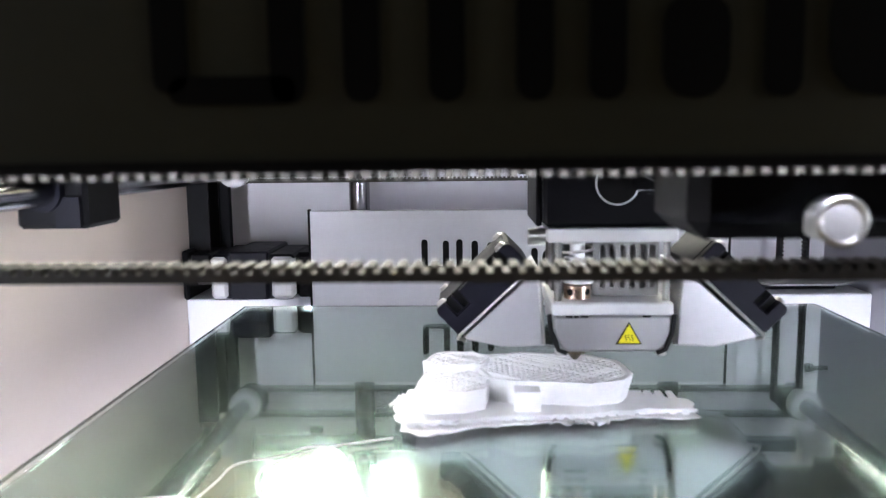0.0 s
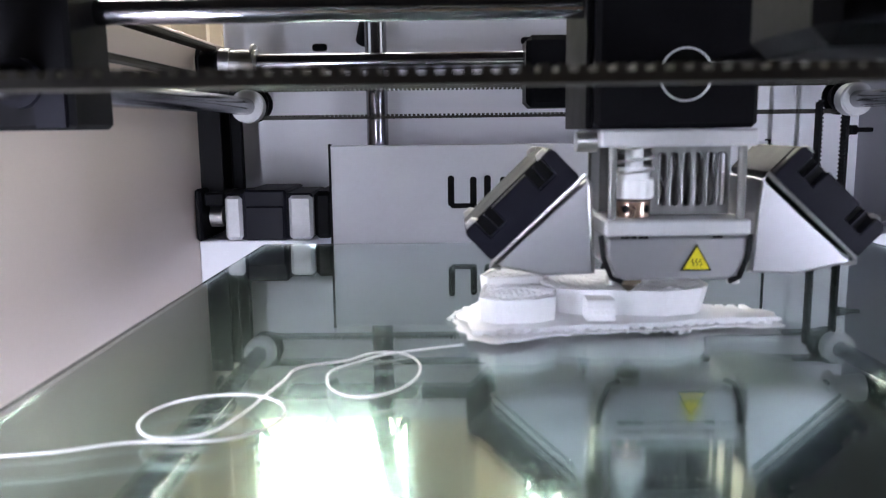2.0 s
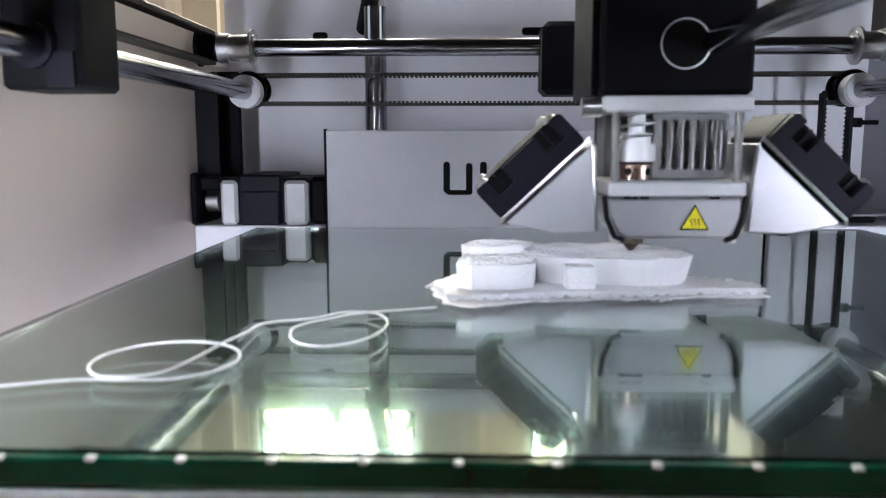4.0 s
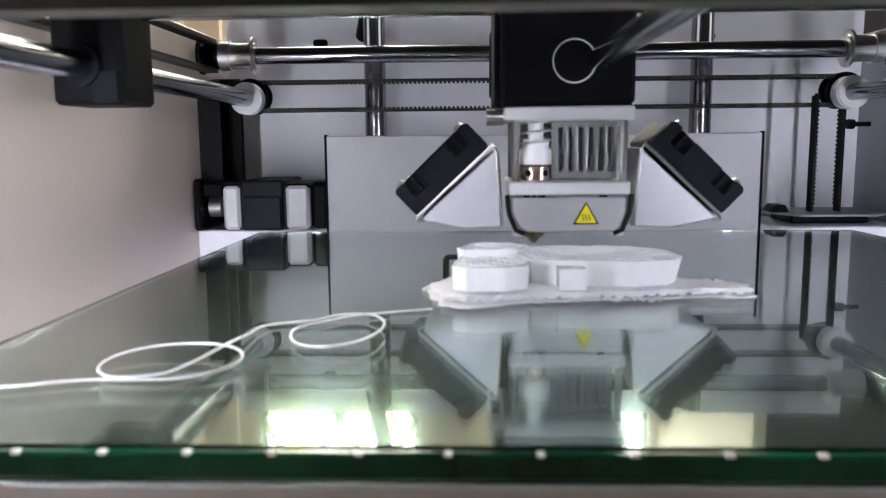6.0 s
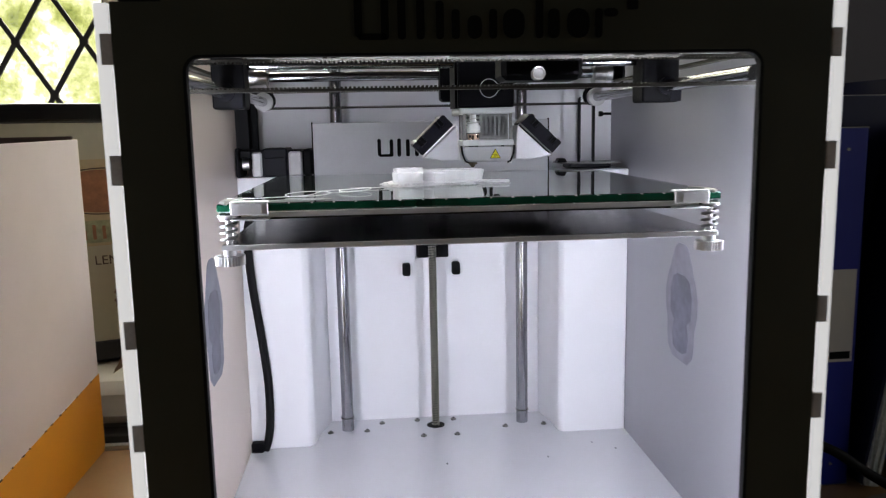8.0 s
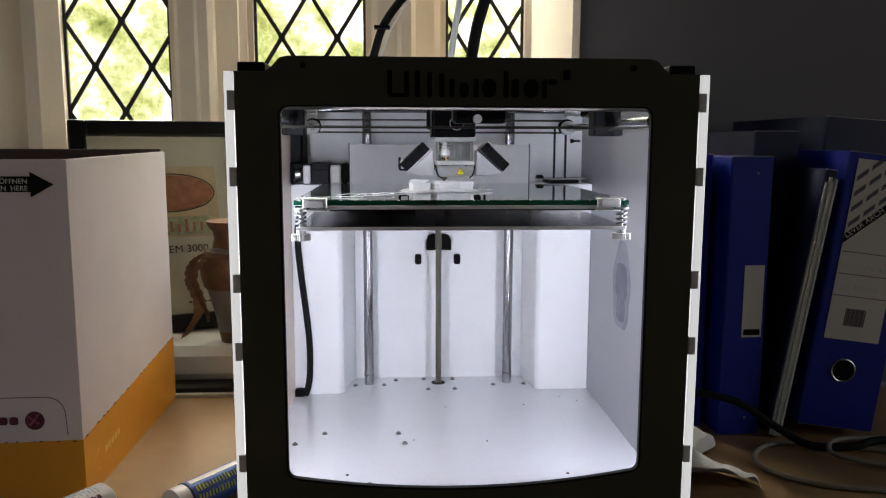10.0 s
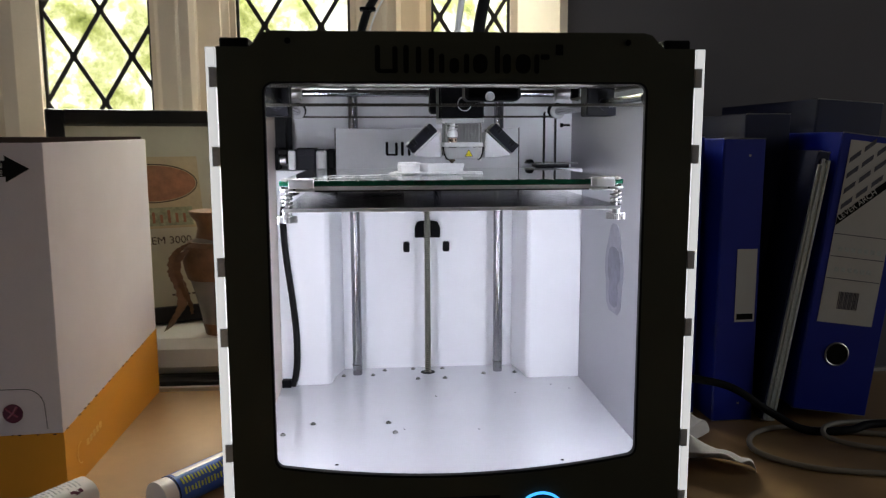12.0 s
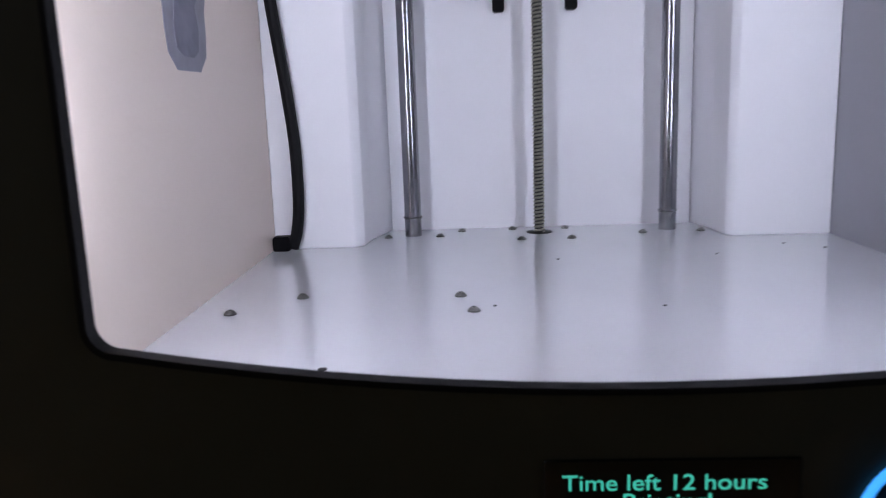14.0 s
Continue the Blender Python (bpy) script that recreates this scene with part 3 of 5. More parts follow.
    part("thread", helix(bmesh.new(), -0.005, 0.330, 0.03, 0.262, 0.0033, 0.00068, 98, 5, 10), "thread", lead, "worn steel thread")
    # heated bed lead
    bm = bmesh.new()
    tube(bm, smooth_path([(-0.146, 0.270, 0.2570), (-0.156, 0.279, 0.2520), (-0.1625, 0.284, 0.238), (-0.1640, 0.285, 0.218), (-0.162, 0.286, 0.185), (-0.1565, 0.287, 0.135), (-0.1535, 0.287, 0.100), (-0.1535, 0.287, 0.068), (-0.1555, 0.287, 0.050), (-0.1590, 0.287, 0.0385)], 10), 0.0036, 12)
    part("cable", bm, "rubber", printer, "black braided bed cable")
    part("grommet", boxm(-0.1705, -0.160, 0.283, 0.2915, FLOOR_Z, 0.046, 0.001), "black", printer)
    # motors in the rear corners
    left = part("motor", boxm(-0.157, -0.116, 0.290, 0.330, 0.2785, 0.3005, 0.001), "fan", printer, "stepper motor with alloy end caps")
    for x0, x1 in ((-0.1572, -0.149), (-0.127, -0.1158)):
        part("end_cap", boxm(x0, x1, 0.2885, 0.331, 0.2786, 0.2995, 0.0015), "cap", left)
    part("band", boxm(-0.148, -0.128, 0.2882, 0.3312, 0.2784, 0.3022, 0.001), "fan", left)
    part("cover", boxm(-0.147, -0.129, 0.2868, 0.2880, 0.279, 0.2945, 0.0005), "fan", left)
    part("bracket", boxm(-0.1158, -0.107, 0.292, 0.335, 0.2785, 0.301, 0.002), "black", left)
    part("bracket", boxm(-0.1705, -0.1675, 0.287, 0.325, 0.2785, 0.303, 0.001), "black", left)
    part("bracket", boxm(-0.1675, -0.1575, 0.291, 0.325, 0.2945, 0.301, 0.001), "black", left)
    part("pulley", cylm((-0.1665, 0.300, 0.289), (-0.1605, 0.300, 0.289), 0.005, 18), "steel", left)
    right = part("motor", boxm(0.118, 0.156, 0.308, 0.335, 0.2785, 0.2832, 0.001), "fan", printer, "stepper motor under its bracket")
    part("bracket", prismm([(0.108, 0.302), (0.116, 0.290), (0.150, 0.290), (0.163, 0.300), (0.163, 0.330), (0.108, 0.330)], "z", 0.2833, 0.2845, 0.0003), "shield", right)
    part("knob", prismm([(0.105, 0.2845), (0.114, 0.2845), (0.112, 0.2882), (0.107, 0.2882)], "y", 0.300, 0.312, 0.0005), "black", right)
    # drive belts going down to the motors
    for y in (0.3005, 0.3165):
        part("drive_belt", boxm(-0.1725, -0.1605, y, y + 0.0014, 0.292, 0.350), "rubber", printer)
    part("belt_guard", boxm(-0.1705, -0.155, 0.3195, 0.322, 0.284, 0.352, 0.001), "black", printer)
    for x in (0.1250, 0.1380):
        bm = boxm(x, x + 0.0012, 0.303, 0.3085, 0.2845, 0.340)
        for i in range(27):
            s = 1 if x < 0.13 else -1
            z = 0.288 + i * 0.002
            box(bm, x + (0.0012 if s > 0 else -0.0006), x + (0.0018 if s > 0 else 0), 0.303, 0.3085, z, z + 0.001)
        part("drive_belt", bm, "rubber", printer)
    bm = cylm((0.150, 0.318, 0.3265), (0.158, 0.318, 0.3265), 0.0012, 12)
    cyl(bm, (0.147, 0.318, 0.3265), (0.150, 0.318, 0.3265), 0.0024, 12)
    part("bolt", bm, "black", printer)


def toothed_belt(p0, p1, up, parent):
    """A flat belt from p0 to p1 whose teeth point along z by the sign of up."""
    p0, p1 = Vector(p0), Vector(p1)
    bm = bmesh.new()
    along_x = abs((p1 - p0).x) > abs((p1 - p0).y)
    half, t, pitch = 0.003, 0.0006, 0.0021
    n = int((p1 - p0).length / pitch)
    if along_x:
        box(bm, p0.x, p1.x, p0.y - half, p0.y + half, p0.z - t, p0.z + t)
    else:
        box(bm, p0.x - half, p0.x + half, p0.y, p1.y, p0.z - t, p0.z + t)
    vs, fs = [], []
    za, zb = (p0.z + t, p0.z + t + 0.0009) if up > 0 else (p0.z - t - 0.0009, p0.z - t)
    for i in range(n):
        q = p0 + (p1 - p0) * ((i + 0.25) / n)
        e = 0.00055
        x0, x1, y0, y1 = (q.x - e, q.x + e, q.y - half, q.y + half) if along_x else (q.x - half, q.x + half, q.y - e, q.y + e)
        v = [bm.verts.new(c) for c in ((x0, y0, za), (x1, y0, za), (x1, y1, za), (x0, y1, za), (x0, y0, zb), (x1, y0, zb), (x1, y1, zb), (x0, y1, zb))]
        for f in ((4, 5, 6, 7), (0, 1, 5, 4), (1, 2, 6, 5), (2, 3, 7, 6), (3, 0, 4, 7)):
            bm.faces.new([v[k] for k in f])
    return part("toothed_belt", bm, "belt", parent)


M["belt"] = mat("belt_rubber", (0.030, 0.027, 0.022), 0.6, 0, 0.3, 120, 0.1, 1500, spec=0.3)


def gantry_frame():
    for y, x0, x1 in ((XF, -0.165, 0.160), (XB, -0.165, 0.160)):
        part("rod", cylm((x0, y, ROD_X), (x1, y, ROD_X), 0.004, 28), "chrome", printer, "polished steel rod")
    for x in (YL, YR):
        part("rod", cylm((x, 0.012, ROD_Y), (x, 0.322, ROD_Y), 0.004, 28), "chrome", printer, "polished steel rod")
    # belts and pulleys: those along x turn on the y rods, those along y on the x rods
    for y in (0.0165, 0.312):
        for dz, up in ((0.0072, -1), (-0.0072, 1)):
            toothed_belt((YL if y > 0.1 else -0.160, y, ROD_Y + dz + 0.0015), (YR if y > 0.1 else 0.153, y, ROD_Y + dz + 0.0015), up, printer)
        for x in (YL, YR) if y > 0.1 else (-0.160, 0.153):
            bm = cylm((x, y - 0.0042, ROD_Y + 0.0015), (x, y + 0.0042, ROD_Y + 0.0015), 0.0062, 20)
            flange = 0.0086 if y > 0.1 else 0.0068
            cyl(bm, (x, y - 0.0050, ROD_Y + 0.0015), (x, y - 0.0040, ROD_Y + 0.0015), flange, 24)
            cyl(bm, (x, y + 0.0040, ROD_Y + 0.0015), (x, y + 0.0050, ROD_Y + 0.0015), flange, 24)
            part("pulley", bm, "black", printer)
            if y < 0.1:
                continue
            s = -1 if y > 0.1 else 1
            bm = cylm((x, y + s * 0.0055, ROD_Y), (x, y + s * 0.0135, ROD_Y), 0.0078, 24)
            bmesh.ops.bevel(bm, geom=[e for e in bm.edges if abs(e.verts[0].co.y - e.verts[1].co.y) < 1e-6], offset=0.0008, segments=2, affect="EDGES")
            part("pulley_hub", bm, "cap", printer, "pale pulley hub")
    for x in (-0.163, 0.157):
        for dz, up in ((0.0072, -1), (-0.0072, 1)):
            toothed_belt((x, XF, ROD_X + dz), (x, XB, ROD_X + dz), up, printer)
        for y in (XF, XB):
            s = 1 if x < 0 else -1
            bm = cylm((x - 0.0042, y, ROD_X), (x + 0.0042, y, ROD_X), 0.0062, 20)
            cyl(bm, (x - s * 0.005, y, ROD_X), (x - s * 0.004, y, ROD_X), 0.0085, 24)
            part("pulley", bm, "black", printer)
            bm = cylm((x + s * 0.005, y, ROD_X), (x + s * 0.010, y, ROD_X), 0.0070, 24)
            part("pulley_hub", bm, "alu", printer)
            bm = cylm((x + s * 0.010, y, ROD_X), (x + s * 0.022, y, ROD_X), 0.0062, 24)
            cyl(bm, (x + s * 0.020, y, ROD_X), (x + s * 0.0212, y, ROD_X), 0.0088, 24)
            part("bearing", bm, "steel", printer)


def gantry_moving():
    """The two crossed rails with their slider blocks, each carried along by one axis."""
    xr = part("cross_rail", cylm((-0.150, 0.010, 0.3585), (0.144, 0.010, 0.3585), 0.003, 24), "chrome", printer, "thin polished cross rod with black slider blocks")
    for s, x in ((-1, YL), (1, YR)):
        b = bmesh.new()
        box(b, x - 0.009, x + 0.0115 if s < 0 else x + 0.009, -0.006, 0.0155, 0.3305, 0.3645, 0.0012) if s < 0 else box(b, x - 0.016, x + 0.009, -0.006, 0.0155, 0.3305, 0.3645, 0.0012)
        blk = part("slider_block", b, "black", xr, "black plastic slider block")
        bm = cylm((x, -0.0085, ROD_Y), (x, 0.018, ROD_Y), 0.0056, 20)
        part("bushing", bm, "fan", xr)
        part("spring_clip", boxm(x + 0.003, x + 0.010, -0.0072, -0.006, 0.331, 0.3395), "fan", xr)
    yr = part("cross_rail", cylm((0.007, 0.016, 0.342), (0.007, 0.305, 0.342), 0.003, 24), "chrome", printer, "thin polished cross rod with black slider blocks")
    for y0, y1, x0, x1 in ((XF - 0.012, XF + 0.012, -0.011, 0.031), (XB - 0.013, XB + 0.010, -0.020, 0.024)):
        part("slider_block", boxm(x0, x1, y0, y1, 0.3385 if y0 > 0.1 else 0.339, 0.371, 0.0025), "black", yr, "black plastic slider block")
    bm = cylm((0.007, 0.0155, 0.342), (0.007, 0.022, 0.342), 0.0031, 28)
    part("rod_end", bm, "nut", yr, "silver rod end")
    bm = bmesh.new()
    tube(bm, [(0.007 + 0.0030 * math.cos(a), 0.0156, 0.342 + 0.0030 * math.sin(a)) for a in [2 * math.pi * k / 36 for k in range(37)]], 0.0005)
    part("rod_rim", bm, "steel", yr)
    return xr, yr


def fan_side(head, s):
    """One slanted blower: a black fan on a folded steel duct. s: -1 or 1."""
    def X(x):
        return s * x + (-0.001 if s < 0 else -0.001)
    # duct: triangular folded sheet
    tri = [(X(0.0205), 0.3175), (X(0.0190), 0.2945), (X(0.0300), 0.2940), (X(0.0420), 0.2965), (X(0.0425), 0.2975)]
    part("fan_duct", prismm(tri, "y", 0.002, 0.030, 0.0005), "steel_soft", head, "folded satin steel air duct")
    bm = bmesh.new()
    tube(bm, [(X(0.0190), 0.0035, 0.2945), (X(0.0205), 0.0012, 0.3165), (X(0.0215), 0.0012, 0.3185), (X(0.0432), 0.0012, 0.2982), (X(0.0438), 0.0018, 0.2968), (X(0.0415), 0.0025, 0.2962)], 0.0006, 8)
    part("duct_rim", bm, "steel", head)
    # fan body, tilted 45 degrees
    cx, cz = X(0.0365), 0.3115
    m = Matrix.Translation((cx, 0.016, cz)) @ Matrix.Rotation(radians(-44 if s < 0 else 44), 4, "Y")
    bm = bmesh.new()
    box(bm, -0.0145, 0.0145, -0.0122, 0.0150, -0.0050, 0.0050, 0.0008, m)
    fan = part("fan", bm, "fan", head, "small black cooling fan")
    half = [(0.0145, -0.0042), (0.0145, 0.0040), (0.0136, 0.0050), (0.0108, 0.0050), (0.0108, -0.0004), (0.0056, -0.0004), (0.0056, 0.0046)]
    outline = half + [(-u, w) for u, w in half[::-1]] + [(-0.0138, -0.0050), (0.0138, -0.0050)]
    bm = prismm(outline, "y", -0.0152, -0.0121, 0.0003)
    bmesh.ops.transform(bm, matrix=m, verts=bm.verts)
    part("flange", bm, "fan", fan)
    # black faces paint the recess shade onto the floors of the cut-outs
    for u in (-0.0082, 0.0082):
        bm = bmesh.new()
        box(bm, u - 0.0026, u + 0.0026, -0.0124, -0.0120, -0.0003, 0.0049, 0, m)
        part("notch_shade", bm, "ink", fan)
        bm = bmesh.new()
        box(bm, u - 0.0003, u + 0.0003, -0.0142, -0.0122, -0.0003, 0.0046, 0, m)
        part("rib", bm, "fan", fan)
    for y in (-0.0122, 0.012):
        for u in (-0.0118, 0.0118):
            bm = cylm(m @ Vector((u, y, 0.0048)), m @ Vector((u, y, 0.0060)), 0.0019, 14, 0.0012)
            part("fan_screw", bm, "steel", fan)


def print_head():
    """Origin: middle of the front bar, height zero. x to the side, y to the rear."""
    bm = boxm(-0.0205, 0.0175, 0.0005, 0.038, 0.3292, 0.374, 0.0012)
    head = part("print_head", bm, "black", printer, "print head with black upper block, steel cage and two fans")
    part("side_plate", boxm(-0.0222, -0.0205, 0.004, 0.038, 0.3292, 0.374, 0.0003), "black", head)
    bm = bmesh.new()
    tube(bm, [(0.0002 + 0.0060 * math.cos(a), 0.0002, 0.3415 + 0.0060 * math.sin(a)) for a in [2 * math.pi * k / 40 for k in range(41)]], 0.00024, 8)
    part("bearing_ring", bm, "clip", head, "thin bright ring round the rod's bore")
    part("bore", cylm((0.0002, 0.0008, 0.3415), (0.0002, 0.0003, 0.3415), 0.0057, 32), "ink", head)
    part("top_plate", boxm(-0.0195, 0.0172, -0.0012, 0.034, 0.3250, 0.3290, 0.0005), "alu_bar", head, "milled alloy plate")
    part("lower_bar", boxm(-0.0180, 0.0163, -0.0012, 0.034, 0.3040, 0.3078, 0.0005), "alu_bar", head, "milled alloy bar")
    for x in (-0.0160, 0.0147):
        for y in (0.002, 0.029):
            bm = cylm((x, y, 0.3078), (x, y, 0.325), 0.00095, 14)
            helix(bm, x, y, 0.3080, 0.3248, 0.00095, 0.0002, 34, 5, 10)
            part("post", bm, "screw", head, "threaded post")
    # slotted heat-sink sheet behind the posts, its slots cut through
    slots = [-0.0026, 0.0003, 0.0032, 0.0061, 0.0092, 0.0118]
    bm = bmesh.new()
    edges = [-0.0054] + [v for c in slots for v in (c - 0.0010, c + 0.0010)] + [0.0138]
    for x0, x1 in zip(edges[::2], edges[1::2]):
        box(bm, x0, x1, 0.0075, 0.0085, 0.3104, 0.3232)
    box(bm, -0.0054, 0.0138, 0.0075, 0.0085, 0.3232, 0.3248)
    box(bm, -0.0054, 0.0138, 0.0075, 0.0085, 0.3082, 0.3104)
    sink = part("heat_shield", bm, "shield", head, "slotted heat shield")
    for c in slots:
        bm = bmesh.new()
        ring = [(c + 0.00095 * math.cos(radians(g)), 0.0074, (0.3224 if g < 180 else 0.3112) + 0.00095 * math.sin(radians(g))) for g in range(0, 361, 20)]
        tube(bm, ring + [ring[0]], 0.00024, 6)
        part("slot_rim", bm, "spring", sink)
    part("inner_block", boxm(-0.0165, 0.0145, 0.0155, 0.032, 0.3082, 0.3246), "spring", head)
    bm = bmesh.new()                                     # leads behind the slots
    for k, (c, d) in enumerate(((-0.002, 0.4), (0.0012, -0.3), (0.0060, 0.5), (0.0078, -0.2), (0.0112, 0.3))):
        tube(bm, smooth_path([(c - d * 0.002, 0.0125, 0.3085), (c + d * 0.003, 0.0115, 0.3135), (c - d * 0.002, 0.0120, 0.319), (c + d * 0.001, 0.0125, 0.3245)], 6), 0.0006, 8)
    part("lead", bm, "spring", head)
    # nozzle column: spring, white coupler, copper collar
    bm = bmesh.new()
    helix(bm, -0.0100, 0.006, 0.3170, 0.3252, 0.0044, 0.00042, 2.9)
    part("spring", bm, "steel", head, "bright steel spring")
    part("tube_end", cylm((-0.0100, 0.006, 0.320), (-0.0100, 0.006, 0.325), 0.0022, 16), "ptfe", head)
    part("tube_end", cylm((-0.0100, 0.006, 0.3165), (-0.0100, 0.006, 0.320), 0.0038, 20), "ptfe", head)
    bm = cylm((-0.0100, 0.006, 0.3126), (-0.0100, 0.006, 0.3171), 0.0048, 28)
    bmesh.ops.bevel(bm, geom=[e for e in bm.edges if abs(e.verts[0].co.z - e.verts[1].co.z) < 1e-6], offset=0.0003, segments=2, affect="EDGES")
    part("coupler", bm, "ptfe", head, "white coupler")
    collar = part("collar", cylm((-0.0100, 0.006, 0.3080), (-0.0100, 0.006, 0.3118), 0.0039, 28), "copper", head, "tarnished copper collar")
    for g in (-128, -48):
        u = Vector((math.cos(radians(g)), math.sin(radians(g)), 0))
        q = Vector((-0.0100, 0.006, 0.3101))
        part("collar_hole", cylm(q + u * 0.0034, q + u * 0.00395, 0.0010, 14), "ink", collar)
    # shroud round the heater
    out = [(-0.0172, 0.3036), (0.0156, 0.3036), (0.0156, 0.2990), (0.0140, 0.2945), (0.0122, 0.2932), (-0.0132, 0.2932), (-0.0152, 0.2945), (-0.0172, 0.2990)]
    part("shroud", prismm(out, "y", 0.0, 0.028, 0.0006), "steel_soft", head, "satin steel heater shroud")
    for a in (-1, 1):
        x0 = -0.0008
        bm = bmesh.new()
        tube(bm, [(x0 + a * 0.0178, 0.001, 0.3040), (x0 + a * 0.0172, 0.0005, 0.2985), (x0 + a * 0.0152, 0.0, 0.2938), (x0 + a * 0.0128, 0.0, 0.2928)], 0.0007, 8)
        part("gasket", bm, "rubber", head)
        part("foot_screw", cylm((x0 + a * 0.0145, 0.002, 0.2920), (x0 + a * 0.0145, 0.002, 0.2940), 0.0016, 14), "steel", head)
    for x0, x1 in ((-0.0139, -0.0120), (-0.0116, -0.0103), (-0.0097, -0.0076), (0.0079, 0.0100)):
        part("vent", boxm(x0, x1, -0.0004, 0.001, 0.3033, 0.3041), "ink", head)
    part("side_bolt", cylm((-0.0245, 0.004, 0.3262), (-0.0195, 0.004, 0.3262), 0.0024, 16), "steel", head)
    # warning sticker with heat marks
    c, z0 = 0.0040, 0.2955
    st = part("warning_sticker", prismm([(c - 0.0037, z0), (c + 0.0037, z0), (c, z0 + 0.0065)], "y", -0.0001, -0.0004), "ink", head, "yellow hot-surface warning triangle")
    part("sticker_face", prismm([(c - 0.0031, z0 + 0.0004), (c + 0.0031, z0 + 0.0004), (c, z0 + 0.0058)], "y", -0.0003, -0.0006), "yellow", head)
    bm = bmesh.new()
    for dx in (-0.0009, 0, 0.0009):
        tube(bm, [(c + dx + 0.00025 * math.sin(k * 1.1), -0.0006, z0 + 0.0011 + 0.0003 * k) for k in range(7)], 0.00013, 5)
    part("heat_mark", bm, "ink", head)
    bm = cylm((-0.0105, 0.006, 0.2915), (-0.0105, 0.006, 0.2936), 0.0032, 6)
    cyl(bm, (-0.0105, 0.006, 0.2895), (-0.0105, 0.006, 0.2915), 0.0007, 16, 0.0024)
    part("nozzle", bm, "brass", head, "worn brass nozzle")
    for s in (-1, 1):
        fan_side(head, s)
    return head


# ---- heated bed ----
GX0, GX1, GY0, GY1, GZ = -0.133, 0.1255, 0.015, 0.262, 0.2805


def bed():
    carriage = part("bed_plate", boxm(-0.131, 0.123, 0.013, 0.284, 0.2575, 0.2605, 0.0004), "bed_alu", printer, "scuffed aluminium bed carriage")
    part("front_edge", boxm(-0.131, 0.123, 0.0118, 0.0129, 0.2576, 0.2604, 0.0003), "alu_bar", carriage, "scratched front edge")
    bm = bmesh.new()
    rnd = random.Random(31)
    for i in range(34):                                  # bright nicks along the worn edge
        x = rnd.uniform(-0.128, 0.120)
        w = rnd.uniform(0.0003, 0.0016)
        box(bm, x, x + w, 0.0116, 0.0119, 0.2601 - rnd.uniform(0, 0.0003), 0.2605)
    part("nick", bm, "clip", carriage, kind="stuff")
    part("rear_plate", boxm(-0.1055, 0.0925, 0.281, 0.2838, 0.2605, 0.3225, 0.0005), "grey_sheet", carriage, "satin grey upright plate with a black mark")
    part("rear_edge", boxm(-0.1062, -0.1052, 0.2805, 0.2845, 0.2605, 0.3232), "ink", carriage)
    part("rear_edge", boxm(0.0922, 0.0932, 0.2805, 0.2845, 0.2605, 0.3232), "ink", carriage)
    mark(carriage, -0.0555, 0.0515, 0.2935, 0.3085, 0.281)
    part("heater", boxm(GX0 + 0.001, GX1 - 0.001, GY0 + 0.001, GY1, 0.2735, 0.2762, 0.0003), "heater", carriage, "aluminium heater plate")
    part("insulation", boxm(GX0 + 0.003, GX1 - 0.003, GY0 + 0.004, GY1 - 0.002, 0.2722, 0.2733), "insulation", carriage, "black heater underside")
    part("front_rail", boxm(GX0 + 0.012, GX1 - 0.012, GY0 - 0.0006, GY0 + 0.0008, 0.2735, 0.2763, 0.0003), "alu_bar", carriage)
    glass = part("glass_plate", boxm(GX0, GX1, GY0 + 0.0022, GY1, 0.2765, GZ, 0.0003), "glass", carriage, "clear glass build plate with green edge")
    glass.visible_shadow = False
    part("glass_edge", boxm(GX0, GX1, GY0, GY0 + 0.0020, 0.2767, GZ - 0.0002, 0.0004), "glass_edge", carriage, "dark green polished glass edge")
    bm = bmesh.new()
    for i in range(22):
        x = GX0 + 0.012 + i * 0.0113 + 0.0006 * math.sin(i * 7)
        box(bm, x, x + 0.0010, GY0 - 0.0002, GY0 + 0.0008, GZ - 0.0004, GZ + 0.00005)
    part("edge_chip", bm, "ptfe", carriage)
    for x, s in ((-0.128, 1), (0.1205, -1)):
        # glass clip: folded steel
        bm = bmesh.new()
        xa, xb = (x + 0.002, x + 0.0205) if s > 0 else (x - 0.0205, x - 0.002)
        box(bm, xa, xb, GY0 - 0.0022, GY0 - 0.0006, 0.2748, 0.2812, 0.0005)
        box(bm, xa, xb, GY0 - 0.0022, GY0 + 0.0045, 0.2808, 0.2818, 0.0004)
        box(bm, xa, xb, GY0 - 0.0022, GY0 + 0.008, 0.2722, 0.2732, 0.0004)
        clip = part("glass_clip", bm, "clip", carriage, "bright steel glass clip")
        part("clip_slot", boxm(xa + 0.004, xb - 0.003, GY0 - 0.0026, GY0 - 0.0020, 0.2758, 0.2800), "alu_bar", carriage)
        bm = bmesh.new()
        tube(bm, [(x, GY0 - 0.001, 0.2808), (x - s * 0.0035, GY0 + 0.004, 0.2808), (x - s * 0.0035, GY0 + 0.016, 0.2808), (x + s * 0.004, GY0 + 0.022, 0.2812)], 0.0009, 8)
        part("clip_wire", bm, "steel", carriage)
        # spring, bolt and thumb nut
        bm = bmesh.new()
        helix(bm, x, 0.0175, 0.2608, 0.2732, 0.0038, 0.0008, 3.8)
        part("spring", bm, "spring", carriage, "levelling spring")
        part("bolt", cylm((x, 0.0175, 0.255), (x, 0.0175, 0.2785), 0.0015, 14), "nut", carriage)
        part("washer", cylm((x, 0.0175, 0.2735), (x, 0.0175, 0.2748), 0.0052, 20), "nut", carriage)
